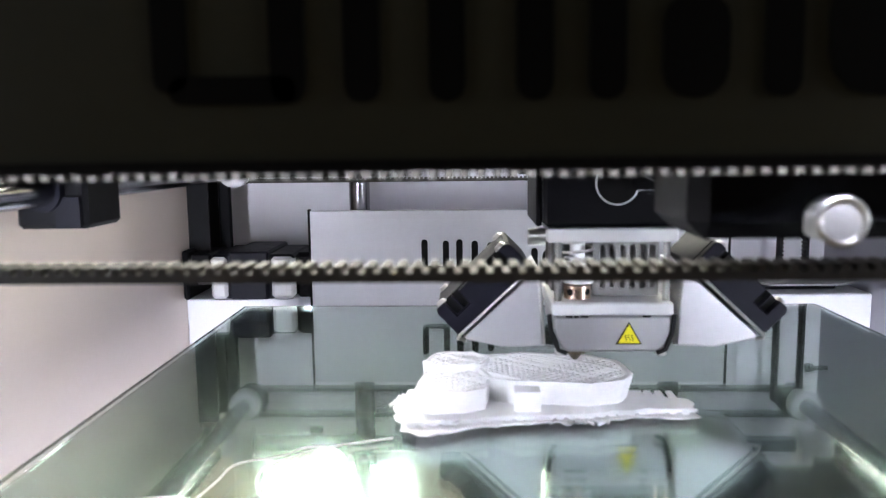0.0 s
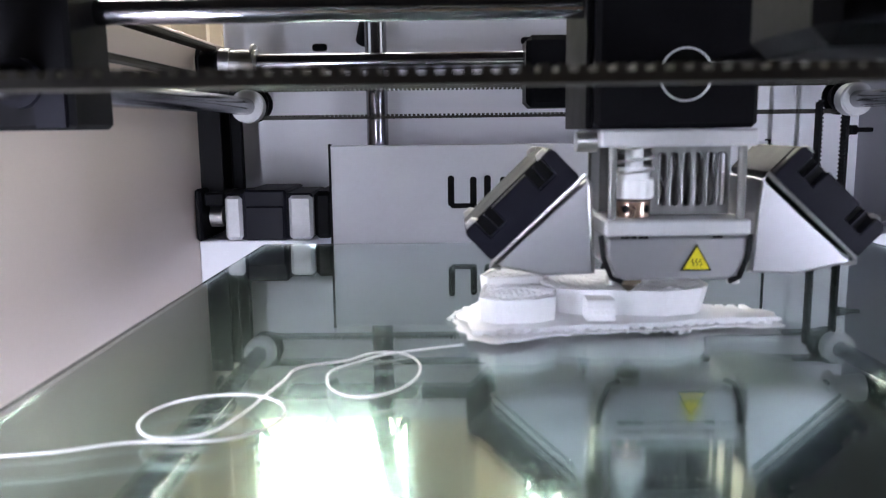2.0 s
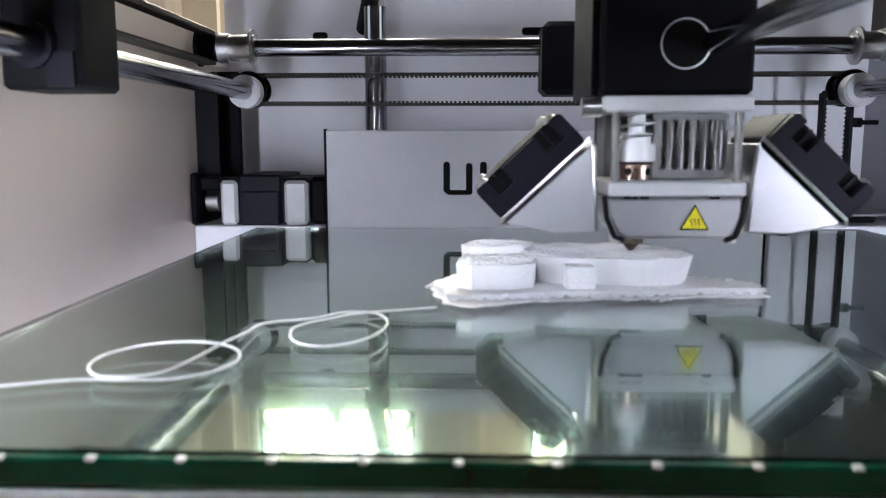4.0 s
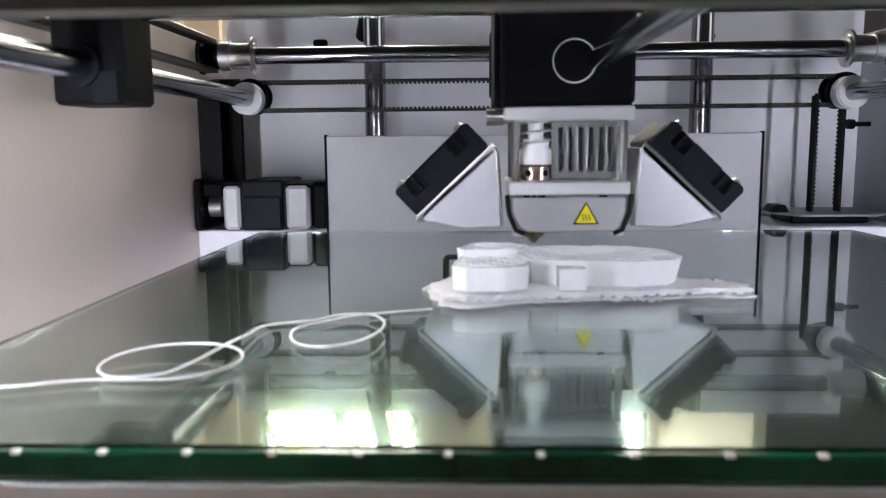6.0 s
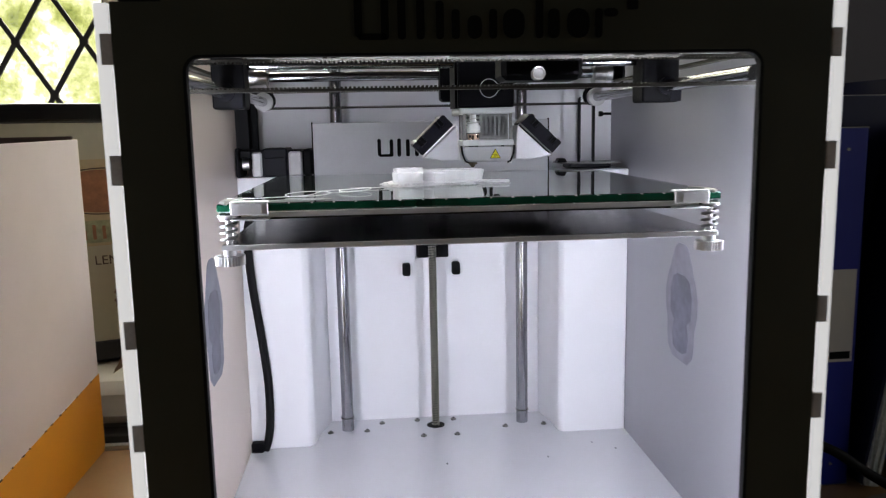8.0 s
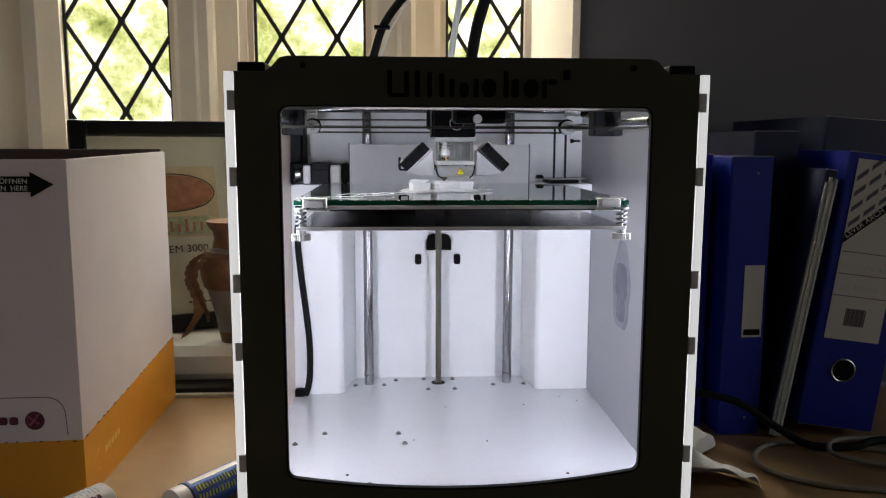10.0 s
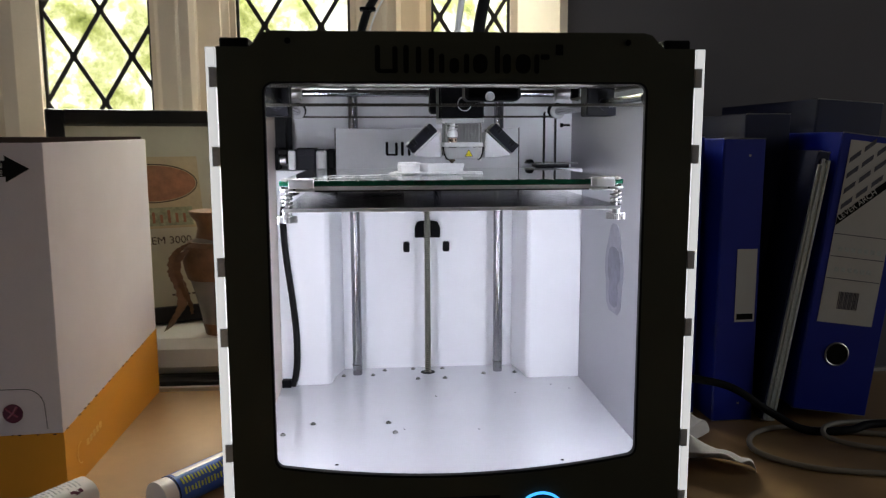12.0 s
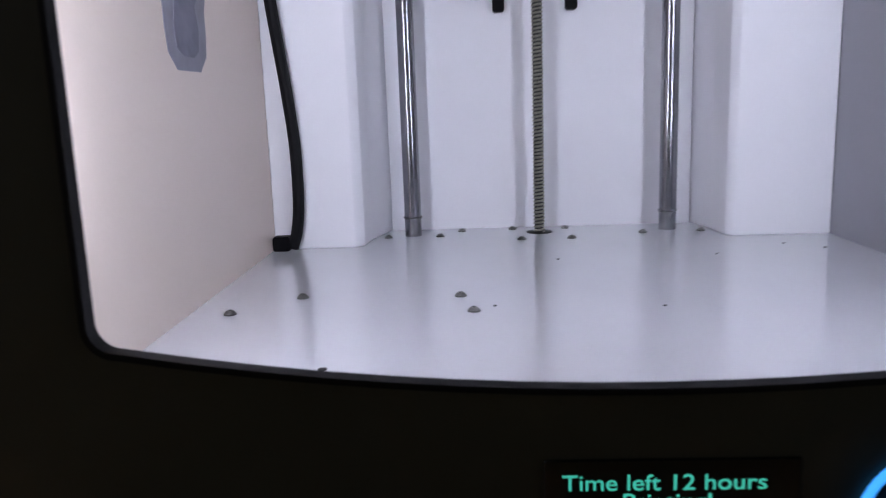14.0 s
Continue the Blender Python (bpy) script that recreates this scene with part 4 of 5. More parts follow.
        bm = prismm([(x + (0.0074 if k % 2 else 0.0068) * math.cos(math.pi * k / 30), 0.0175 + (0.0074 if k % 2 else 0.0068) * math.sin(math.pi * k / 30)) for k in range(60)], "z", 0.2498, 0.2545)
        cyl(bm, (x, 0.0175, 0.2545), (x, 0.0175, 0.2575), 0.0035, 20)
        part("thumb_nut", bm, "nut", carriage, "knurled thumb nut")
    bm = bmesh.new()
    helix(bm, 0.000, 0.235, 0.2605, 0.2735, 0.0038, 0.0006, 5.0)
    part("spring", bm, "rubber", carriage)
    for x in (0.062, 0.088):
        bm = cylm((x, 0.240, 0.2655), (x, 0.240, 0.2735), 0.0022, 12)
        part("stud", bm, "steel", carriage)
    part("connector", boxm(-0.075, -0.035, 0.215, 0.232, 0.2640, 0.2705, 0.0005), "black", carriage)
    bm = bmesh.new()
    tube(bm, smooth_path([(-0.075, 0.224, 0.267), (-0.095, 0.226, 0.267), (-0.110, 0.236, 0.263), (-0.118, 0.250, 0.2625)], 8), 0.0022, 10)
    part("heater_lead", bm, "rubber", carriage)
    part("pin", cylm((0.022, 0.200, 0.245), (0.022, 0.200, 0.2575), 0.0011, 10), "steel", carriage)


printer_frame()
gantry_frame()
bed()
x_rail, y_rail = gantry_moving()
head = print_head()


# ---- the print on the glass, and its strand of waste filament ----
def blob_outline(pts, rough, seed):
    rnd = random.Random(seed)
    out = []
    for i, p in enumerate(pts):
        q = pts[(i + 1) % len(pts)]
        L = math.dist(p, q)
        n = max(1, int(L / 0.0022))
        for k in range(n):
            u = k / n
            out.append((p[0] + (q[0] - p[0]) * u + rnd.uniform(-rough, rough), p[1] + (q[1] - p[1]) * u + rnd.uniform(-rough, rough)))
    return out


def printed_object():
    """White figure part on its raft, in printed layers."""
    base = holder("printed_part", "unfinished white plastic print on its raft, on the glass", "3D print", (-0.010, 0.140, GZ))

    def p(name, pts, z0, z1, rough, seed, layers, taper=0.0):
        bm = bmesh.new()
        cxm = sum(q[0] for q in pts) / len(pts)
        cym = sum(q[1] for q in pts) / len(pts)
        o = blob_outline(pts, rough, seed)
        rings = []
        for i in range(layers):
            for e, g in ((0.0, 0.0), (0.25, 0.00022), (0.75, 0.00022), (1.0, 0.0)):
                f = 1 + taper * (i + e) / layers + g / 0.015
                rings.append([bm.verts.new((cxm + (x - cxm) * f + 0.010, cym + (y - cym) * f - 0.140, z0 + (z1 - z0) * (i + e) / layers)) for x, y in o])
        n = len(o)
        for ra, rb in zip(rings, rings[1:]):
            for k in range(n):
                bm.faces.new((ra[k], ra[(k + 1) % n], rb[(k + 1) % n], rb[k]))
        bm.faces.new(rings[0][::-1])
        if layers < 5:
            bm.faces.new(rings[-1])
            part(name, bm, "pla", base)
            return
        # open top: a thin wall round unfinished infill
        rnd = random.Random(seed + 40)
        k0 = 1 + taper
        for v in rings[-1]:
            v.co.z += rnd.uniform(-0.0002, 0.0003)
        lx, ly = cxm + 0.010, cym - 0.140
        inner = [(lx + (x - cxm) * k0 * 0.93, ly + (y - cym) * k0 * 0.93) for x, y in o]
        hi = [bm.verts.new((x, y, z1 + rnd.uniform(-0.0002, 0.0002))) for x, y in inner]
        lo = [bm.verts.new((x, y, z1 - 0.0016)) for x, y in inner]
        for ra, rb in ((rings[-1], hi), (hi, lo)):
            for k in range(n):
                bm.faces.new((ra[k], ra[(k + 1) % n], rb[(k + 1) % n], rb[k]))
        bm.faces.new(lo)
        body = part(name, bm, "pla", base)

        def inside(x, y):
            hit = False
            for (xa, ya), (xb, yb) in zip(inner, inner[1:] + inner[:1]):
                if (ya > y) != (yb > y) and x < (xb - xa) * (y - ya) / (yb - ya) + xa:
                    hit = not hit
            return hit
        bm = bmesh.new()
        for sgn in (1, -1):
            for q in range(-12, 13):
                run = []
                for w in range(-60, 61):
                    x, y = lx + q * 0.0030 + w * 0.0005, ly + sgn * w * 0.0005 * 0.8
                    if inside(x, y):
                        run.append((x, y))
                    if run and (not inside(x, y) or w == 60):
                        if len(run) > 3:
                            a, b = Vector((*run[0], 0)), Vector((*run[-1], 0))
                            d = (b - a).length
                            mm = Matrix.Translation(((a.x + b.x) / 2, (a.y + b.y) / 2, z1 - 0.0010 + rnd.uniform(-0.0001, 0.0005))) @ Matrix.Rotation(math.atan2(b.y - a.y, b.x - a.x), 4, "Z")
                            box(bm, -d / 2, d / 2, -0.00025, 0.00025, -0.0006, 0.0006, 0, mm)
                        run = []
        if len(bm.verts):
            part("infill", bm, "pla", body, kind="stuff")
    p("raft", [(-0.0495, 0.1212), (-0.0466, 0.1039), (-0.0418, 0.0995), (-0.0207, 0.1077), (-0.0015, 0.1096), (0.0177, 0.1135), (0.0302, 0.1125), (0.0312, 0.1240), (0.0158, 0.1327), (0.0139, 0.1500), (-0.0111, 0.1548), (-0.0303, 0.1500), (-0.0361, 0.1404), (-0.0466, 0.1365)], 0.0, 0.0006, 0.0009, 3, 1)
    p("support", [(-0.0486, 0.1202), (-0.0447, 0.1039), (-0.0207, 0.1087), (-0.0015, 0.1106), (0.0177, 0.1149), (0.0302, 0.1139), (0.0302, 0.1221), (0.0148, 0.1308), (-0.0111, 0.1500), (-0.0342, 0.1404), (-0.0447, 0.1336)], 0.0012, 0.0022, 0.0008, 4, 2)
    bm = bmesh.new()                                     # open ribs between raft and support
    rnd = random.Random(14)
    edge = [(-0.0447, 0.1045), (-0.0207, 0.1093), (-0.0015, 0.1112), (0.0177, 0.1152), (0.0302, 0.1145)]
    for i in range(27):
        x = -0.0440 + i * 0.00275 + rnd.uniform(-0.0004, 0.0004)
        ya = next((q[1] + (r[1] - q[1]) * (x - q[0]) / (r[0] - q[0]) for q, r in zip(edge, edge[1:]) if q[0] <= x <= r[0]), 0.1150)
        w = rnd.uniform(0.0007, 0.0011)
        box(bm, x - w + 0.010, x + w + 0.010, ya - 0.140 + rnd.uniform(-0.0006, 0.0004), ya - 0.122, 0.0005, 0.0013)
    part("rib", bm, "pla", base, kind="stuff")
    p("lobe", [(-0.0433, 0.1135), (-0.0399, 0.1101), (-0.0303, 0.1111), (-0.0250, 0.1144), (-0.0241, 0.1231), (-0.0303, 0.1298), (-0.0414, 0.1288)], 0.0021, 0.0082, 0.00015, 5, 10, 0.05)
    p("lobe", [(-0.0423, 0.1327), (-0.0399, 0.1288), (-0.0265, 0.1308), (-0.0241, 0.1375), (-0.0284, 0.1432), (-0.0390, 0.1423)], 0.0021, 0.0100, 0.0003, 6, 11, 0.07)
    p("body", [(-0.0226, 0.1221), (-0.0178, 0.1192), (-0.0073, 0.1183), (0.0023, 0.1168), (0.0110, 0.1192), (0.0143, 0.1250), (0.0129, 0.1365), (0.0043, 0.1432), (-0.0130, 0.1461), (-0.0236, 0.1423), (-0.0260, 0.1327)], 0.0021, 0.0088, 0.00015, 7, 11, 0.08)
    p("tab", [(-0.0173, 0.1122), (-0.0106, 0.1122), (-0.0106, 0.1202), (-0.0173, 0.1202)], 0.0021, 0.0074, 0.0001, 8, 4)
    bm = bmesh.new()
    rnd = random.Random(11)
    for k in range(60):                                  # loose ends and stringing round the raft
        a = rnd.uniform(0, 2 * math.pi)
        x, y = -0.0095 + 0.041 * math.cos(a), 0.126 + 0.0172 * math.sin(a)
        if y < 0.110 + 0.1 * max(0, x) or x < -0.043:
            tube(bm, [(x + 0.010, y - 0.140, 0.0006), (x + 0.010 + rnd.uniform(-0.0015, 0.0015), y - 0.140 - 0.0015, 0.0010), (x + 0.010 + rnd.uniform(-0.002, 0.002), y - 0.140 - rnd.uniform(0.0015, 0.0035), 0.0005)], 0.0004, 5)
    part("stringing", bm, "pla", base, kind="stuff")


def filament():
    z = GZ + 0.0008
    def loop(cx, cy, rx, ry, a0, a1, lift):
        return [(cx + rx * math.cos(radians(a)), cy + ry * math.sin(radians(a)), z + lift * (0.5 - 0.5 * math.cos(math.pi * 2 * k / 10))) for k, a in enumerate([a0 + (a1 - a0) * i / 10 for i in range(11)])]
    pts = [(-0.131, 0.0345, z + 0.0005), (-0.120, 0.0375, z), (-0.112, 0.0390, z), (-0.102, 0.0425, z)]
    pts += loop(-0.0912, 0.0520, 0.0122, 0.0095, -100, 235, 0.0012)
    pts += [(-0.0900, 0.0450, z + 0.0004), (-0.0862, 0.0520, z + 0.001), (-0.0842, 0.0610, z + 0.0012), (-0.0832, 0.0710, z + 0.0005), (-0.0820, 0.0810, z)]
    pts += loop(-0.0660, 0.0760, 0.0092, 0.0150, 140, -190, 0.001)
    pts += [(-0.0700, 0.0850, z), (-0.0650, 0.0900, z), (-0.0560, 0.0940, z), (-0.0480, 0.0970, z)]
    bm = bmesh.new()
    tube(bm, smooth_path(pts, 8), 0.00024, 12)
    thing("filament_strand", bm, "pla", "looped strand of white waste filament on the glass", "filament")


printed_object()
filament()


# ---- things round the printer ----
def carton():
    """Open white paper carton with an orange foot; its right side and front show."""
    x1, y0, y1, w, h = -0.338, 0.112, 0.402, 0.46, 0.3125
    box_ob = holder("carton", "open white paper carton with orange base on the desk", "cardboard box", (x1 - w / 2, (y0 + y1) / 2, 0))
    ox, oy = x1 - w / 2, (y0 + y1) / 2
    t = 0.004

    def p(name, bm, m, label=""):
        bmesh.ops.translate(bm, verts=bm.verts, vec=(-ox, -oy, 0))
        return part(name, bm, m, box_ob, label)
    bm = bmesh.new()                       # front and right side are one folded board
    prism(bm, [(x1 - w, y0), (x1 - 0.0012, y0), (x1 - 0.0003, y0 + 0.0003), (x1, y0 + 0.0012), (x1, y1), (x1 - t, y1), (x1 - t, y0 + t), (x1 - w, y0 + t)], "z", 0.0, h)
    for v in bm.verts:                     # the front droops a little
        if v.co.z > 0.1:
            v.co.z -= 0.0035 * min(1.0, (y1 - v.co.y) / 0.28)
    p("wall", bm, "box_white")
    p("wall", boxm(x1 - w, x1 - t, y1 - t, y1, 0.0, h + 0.003, 0.0006), "carton_edge")
    p("wall", boxm(x1 - w, x1 - w + t, y0 + t, y1 - t, 0.0, h + 0.003, 0.0006), "carton_edge")
    for a0, a1, b0, b1 in ((x1 - w + t, x1 - t, y1 - t - 0.0012, y1 - t), (x1 - t - 0.0012, x1 - t, y0 + t, y1 - t - 0.0014), (x1 - w + t, x1 - t - 0.0014, y0 + t, y0 + t + 0.0012)):
        p("liner", boxm(a0, a1, b0, b1, 0.004, h + (0.002 if b0 > y1 - 0.01 else -0.006)), "carton_edge", "brown inner face")
    p("bottom", boxm(x1 - w + t, x1 - t, y0 + t, y1 - t, 0.0, 0.004), "carton_edge")
    p("orange_band", prismm([(y0 - 0.0006, 0.0), (y1, 0.0), (y1, 0.080), (y0 - 0.0006, 0.058)], "x", x1 + 0.0001, x1 + 0.0007), "orange", "orange printed band")
    p("orange_band", prismm([(x1 - w, 0.0), (x1 + 0.0006, 0.0), (x1 + 0.0006, 0.058), (x1 - 0.18, 0.053), (x1 - w, 0.052)], "y", y0 - 0.0001, y0 - 0.0007), "orange", "orange printed band")
    # handle tab with plain maker's mark
    bm = bmesh.new()
    tube(bm, [(x1 - 0.30, y0 - 0.0001, 0.0965)] + [(x1 - 0.030 + 0.016 * math.cos(radians(a)), y0 - 0.0001, 0.0815 + 0.0165 * math.sin(radians(a))) for a in range(90, -1, -15)] + [(x1 - 0.013, y0 - 0.0001, 0.062)], 0.0004, 5)
    p("tab_line", bm, "smudge")
    bm = bmesh.new()
    rnd = random.Random(21)
    for i in range(13):                    # ragged scored edge above the orange
        x = x1 - 0.004 - i * 0.012 - rnd.uniform(0, 0.009)
        box(bm, x - rnd.uniform(0.001, 0.004), x, y0 - 0.0009, y0, 0.0563, 0.0570 + rnd.uniform(0, 0.0005))
    tagged(p("score_line", bm, "carton_edge"), kind="stuff")
    bm = bmesh.new()
    for i in range(15):
        y = y0 + 0.003 + i * 0.018 + rnd.uniform(0, 0.013)
        z = 0.058 + 0.022 * (y - y0) / (y1 - y0)
        box(bm, x1, x1 + 0.0009, y, y + rnd.uniform(0.001, 0.005), z, z + rnd.uniform(0.0004, 0.0011))
    tagged(p("score_line", bm, "carton_edge"), kind="stuff")
    p("mark_disc", cylm((x1 - 0.041, y0, 0.0765), (x1 - 0.041, y0 - 0.0007, 0.0765), 0.0085, 28), "maroon", "dark red disc")
    bm = bmesh.new()
    for sx, sz, ex, ez in ((-0.006, 0.005, 0.004, -0.003), (0.004, 0.006, -0.004, -0.004)):
        tube(bm, [(x1 - 0.041 + sx, y0 - 0.0007, 0.0765 + sz), (x1 - 0.041, y0 - 0.0007, 0.0765), (x1 - 0.041 + ex, y0 - 0.0007, 0.0765 + ez)], 0.0009, 6)
    p("mark_streak", bm, "rosy")
    bm = bmesh.new()
    for i in range(5):
        prism(bm, round_rect(x1 - 0.101 + i * 0.0095, x1 - 0.0935 + i * 0.0095, 0.0728, 0.0800, 0.002, 4, 0, 2), "y", y0, y0 - 0.0006)
    p("mark_bar", bm, "maroon")
    # black arrow with its words
    za, zb = 0.2765, 0.2985
    p("arrow", prismm([(x1 - 0.16, za + 0.0045), (x1 - 0.031, za + 0.0045), (x1 - 0.031, za), (x1 - 0.0115, (za + zb) / 2), (x1 - 0.031, zb), (x1 - 0.031, zb - 0.004), (x1 - 0.16, zb - 0.004)], "y", y0, y0 - 0.0007), "ink", "black printed arrow")
    words("lettering", "HIER \u00d6FFNEN", 0.0062, "paper", pose(x1 - 0.033 - ox, y0 - 0.0009 - oy, 0.2883, 90, 0, 0), box_ob, 0.0001, "RIGHT")
    words("lettering", "OPEN  HERE", 0.0062, "paper", pose(x1 - 0.033 - ox, y0 - 0.0009 - oy, 0.2822, 90, 0, 0), box_ob, 0.0001, "RIGHT")
    bm = bmesh.new()
    for i in range(5):
        box(bm, x1 + 0.0006, x1 + 0.0009, y0 + 0.048 + i * 0.0085, y0 + 0.054 + i * 0.0085, 0.0262 + i * 0.001, 0.0325 + i * 0.001)
    tube(bm, [(x1 + 0.0006, y0 + 0.034 + 0.008 * math.cos(radians(a)), 0.026 + 0.010 * math.sin(radians(a))) for a in range(80, 281, 20)], 0.0006, 5)
    p("mark_bar", bm, "orange_pale")


def picture_frame():
    f = holder("picture_frame", "black picture frame with a pale poster leaning back on the sill", "picture frame", (-0.376, 0.560, 0.048))
    f.rotation_euler = (0, 0, radians(24))
    lean = Matrix.Rotation(radians(-21), 4, "X")
    w, h = 0.252, 0.327

    def p(name, bm, m, label=""):
        bmesh.ops.transform(bm, matrix=lean, verts=bm.verts)
        return part(name, bm, m, f, label)
    b = 0.024
    p("frame_side", boxm(-w / 2, -w / 2 + b, -0.012, 0.006, 0, h, 0.002), "frame_black")
    p("frame_side", boxm(w / 2 - b, w / 2, -0.012, 0.006, 0, h, 0.002), "frame_black")
    p("frame_side", boxm(-w / 2 + b, w / 2 - b, -0.012, 0.006, h - b, h, 0.002), "frame_black")
    p("frame_side", boxm(-w / 2 + b, w / 2 - b, -0.012, 0.006, 0, b, 0.002), "frame_black")
    p("poster", boxm(-w / 2 + b, w / 2 - b, -0.004, 0.0, b, h - b), "poster", "pale green-grey poster")
    cz = h - 0.115
    p("poster_field", boxm(-0.075, 0.078, -0.0043, -0.0038, cz - 0.070, cz + 0.042), "ochre", "faded ochre picture field")
    p("poster_oval", prismm([(0.010 + 0.062 * math.cos(2 * math.pi * k / 40), cz + 0.028 * math.sin(2 * math.pi * k / 40)) for k in range(40)], "y", -0.0042, -0.0050), "poster_red", "rust-coloured oval picture")
    bm = bmesh.new()
    tube(bm, [(0.010 + 0.064 * math.cos(2 * math.pi * k / 40), -0.0046, cz + 0.030 * math.sin(2 * math.pi * k / 40)) for k in range(41)], 0.0008, 5)
    p("poster_ring", bm, "carton_edge")
    p("poster_scene", boxm(-0.045, 0.062, -0.0048, -0.0042, cz - 0.066, cz - 0.038), "poster_green")
    bm = bmesh.new()
    for i in range(9):
        box(bm, -0.040 + i * 0.011, -0.036 + i * 0.011, -0.0053, -0.0045, cz - 0.062, cz - 0.046 + 0.004 * math.sin(i * 2.3))
    p("poster_figure", bm, "poster_red")
    t = words("lettering", "LEM 3000", 0.0162, "carton_edge", lean @ pose(-0.009, -0.0050, cz - 0.094, 90, 0, 0), f, 0.0001)
    bm = bmesh.new()
    for i in range(7):
        box(bm, 0.020 + i * 0.007, 0.0245 + i * 0.007, -0.0046, -0.0041, 0.040, 0.0425)
    p("poster_line", bm, "carton_edge")


def taped_jar():
    """A grey jar: foot, belly, narrow neck and flared rim, its shoulder bound with parcel tape."""
    c = (-0.276, 0.510)
    jar = holder("taped_jar", "grey jar wrapped in torn brown parcel tape on the sill", "jar", (c[0], c[1], 0.048))

    def lathe(prof, seg=40, wob=0.0):
        bm = bmesh.new()
        rings = [[bm.verts.new((r * (1 + wob * math.sin(3 * a + z * 90)) * math.cos(a), r * (1 + wob * math.cos(5 * a + z * 60)) * math.sin(a), z)) for a in [2 * math.pi * k / seg for k in range(seg)]] for r, z in prof]
        for a, b in zip(rings, rings[1:]):
            for k in range(seg):
                bm.faces.new((a[k], a[(k + 1) % seg], b[(k + 1) % seg], b[k]))
        bm.faces.new(rings[0][::-1])
        bm.faces.new(rings[-1])
        return bm
    part("body", lathe([(0.024, 0.0), (0.025, 0.004), (0.027, 0.010), (0.031, 0.035), (0.038, 0.062), (0.045, 0.085), (0.048, 0.105), (0.044, 0.122), (0.031, 0.134), (0.028, 0.145), (0.030, 0.155), (0.038, 0.164), (0.039, 0.168)], 40), "jar_grey", jar, "grey glazed jar")
    part("tape", lathe([(0.0465, 0.078), (0.0495, 0.092), (0.0505, 0.106), (0.0475, 0.1225), (0.0420, 0.128)], 40, 0.02), "kraft", jar, "shiny brown tape")
    part("tape", lathe([(0.0330, 0.130), (0.0305, 0.145), (0.0325, 0.1545), (0.0390, 0.1632), (0.0402, 0.169)], 40, 0.03), "kraft", jar)
    part("tape", lathe([(0.0255, 0.0), (0.0268, 0.006), (0.0290, 0.016)], 40, 0.03), "kraft", jar)

    def strip(pts, w0, w1, turn):
        bm = bmesh.new()
        ps = smooth_path(pts, 6)
        n = len(ps)
        rings = []
        for i, q in enumerate(ps):
            f = i / (n - 1)
            w = w0 + (w1 - w0) * f + 0.0012 * math.sin(i * 2.1)
            ang = turn * f
            e = Vector((math.cos(ang), math.sin(ang) * 0.6, 0.25)) * w
            o = Vector((0, 0.0012, 0))
            rings.append([bm.verts.new(v) for v in (q - e, q + e, q + e + o, q - e + o)])
        for a, b in zip(rings, rings[1:]):
            for k in range(4):
                bm.faces.new((a[k], a[(k + 1) % 4], b[(k + 1) % 4], b[k]))
        bm.faces.new(rings[0][::-1])
        bm.faces.new(rings[-1])
        part("tape_end", bm, "kraft", jar, "loose torn end of tape")
    strip([(-0.036, -0.036, 0.128), (-0.048, -0.034, 0.120), (-0.056, -0.034, 0.105), (-0.053, -0.036, 0.085), (-0.046, -0.036, 0.065), (-0.047, -0.036, 0.045), (-0.056, -0.037, 0.030), (-0.066, -0.038, 0.014)], 0.006, 0.010, 1.1)
    strip([(-0.040, -0.034, 0.118), (-0.050, -0.036, 0.100), (-0.047, -0.038, 0.075), (-0.036, -0.038, 0.050), (-0.034, -0.037, 0.034)], 0.005, 0.003, -0.8)
    strip([(-0.050, -0.035, 0.102), (-0.060, -0.036, 0.094), (-0.056, -0.037, 0.082), (-0.050, -0.037, 0.074)], 0.003, 0.004, 0.5)


def binder(name, m, w, h, d, cover, label, tab=True):
    """A lever-arch file standing on its end; origin at the middle of its foot, spine towards -y."""
    ob = holder(name, label, "ring binder", (0, 0, 0), "lever arch files beside the printer")
    part("spine", boxm(-w / 2, w / 2, 0, 0.0025, 0, h, 0.001), cover, ob)
    part("cover", boxm(-w / 2, -w / 2 + 0.0025, 0.0025, d, 0, h, 0.0008), cover, ob)
    part("cover", boxm(w / 2 - 0.0025, w / 2, 0.0025, d, 0, h, 0.0008), cover, ob)
    part("pages", boxm(-w / 2 + 0.005, w / 2 - 0.005, 0.012, d - 0.012, 0.006, h - 0.014, 0.0005), "pages", ob, "block of filed paper")
    for z in (0.0006, h - 0.0006):
        bm = bmesh.new()
        tube(bm, [(-w / 2, 0.0012, z), (w / 2, 0.0012, z)], 0.0009)
        part("edge_trim", bm, "steel", ob)
    if tab:
        bm = bmesh.new()
        tube(bm, [(0.0125 * math.cos(a), -0.0006, 0.078 + 0.0125 * math.sin(a)) for a in [2 * math.pi * k / 32 for k in range(33)]], 0.0009, 6)
        part("finger_ring", bm, "steel", ob, "metal finger ring")
        part("finger_hole", cylm((0, 0.0002, 0.078), (0, -0.0004, 0.078), 0.0118, 28), "ink", ob)
    ob.matrix_world = m
    return ob


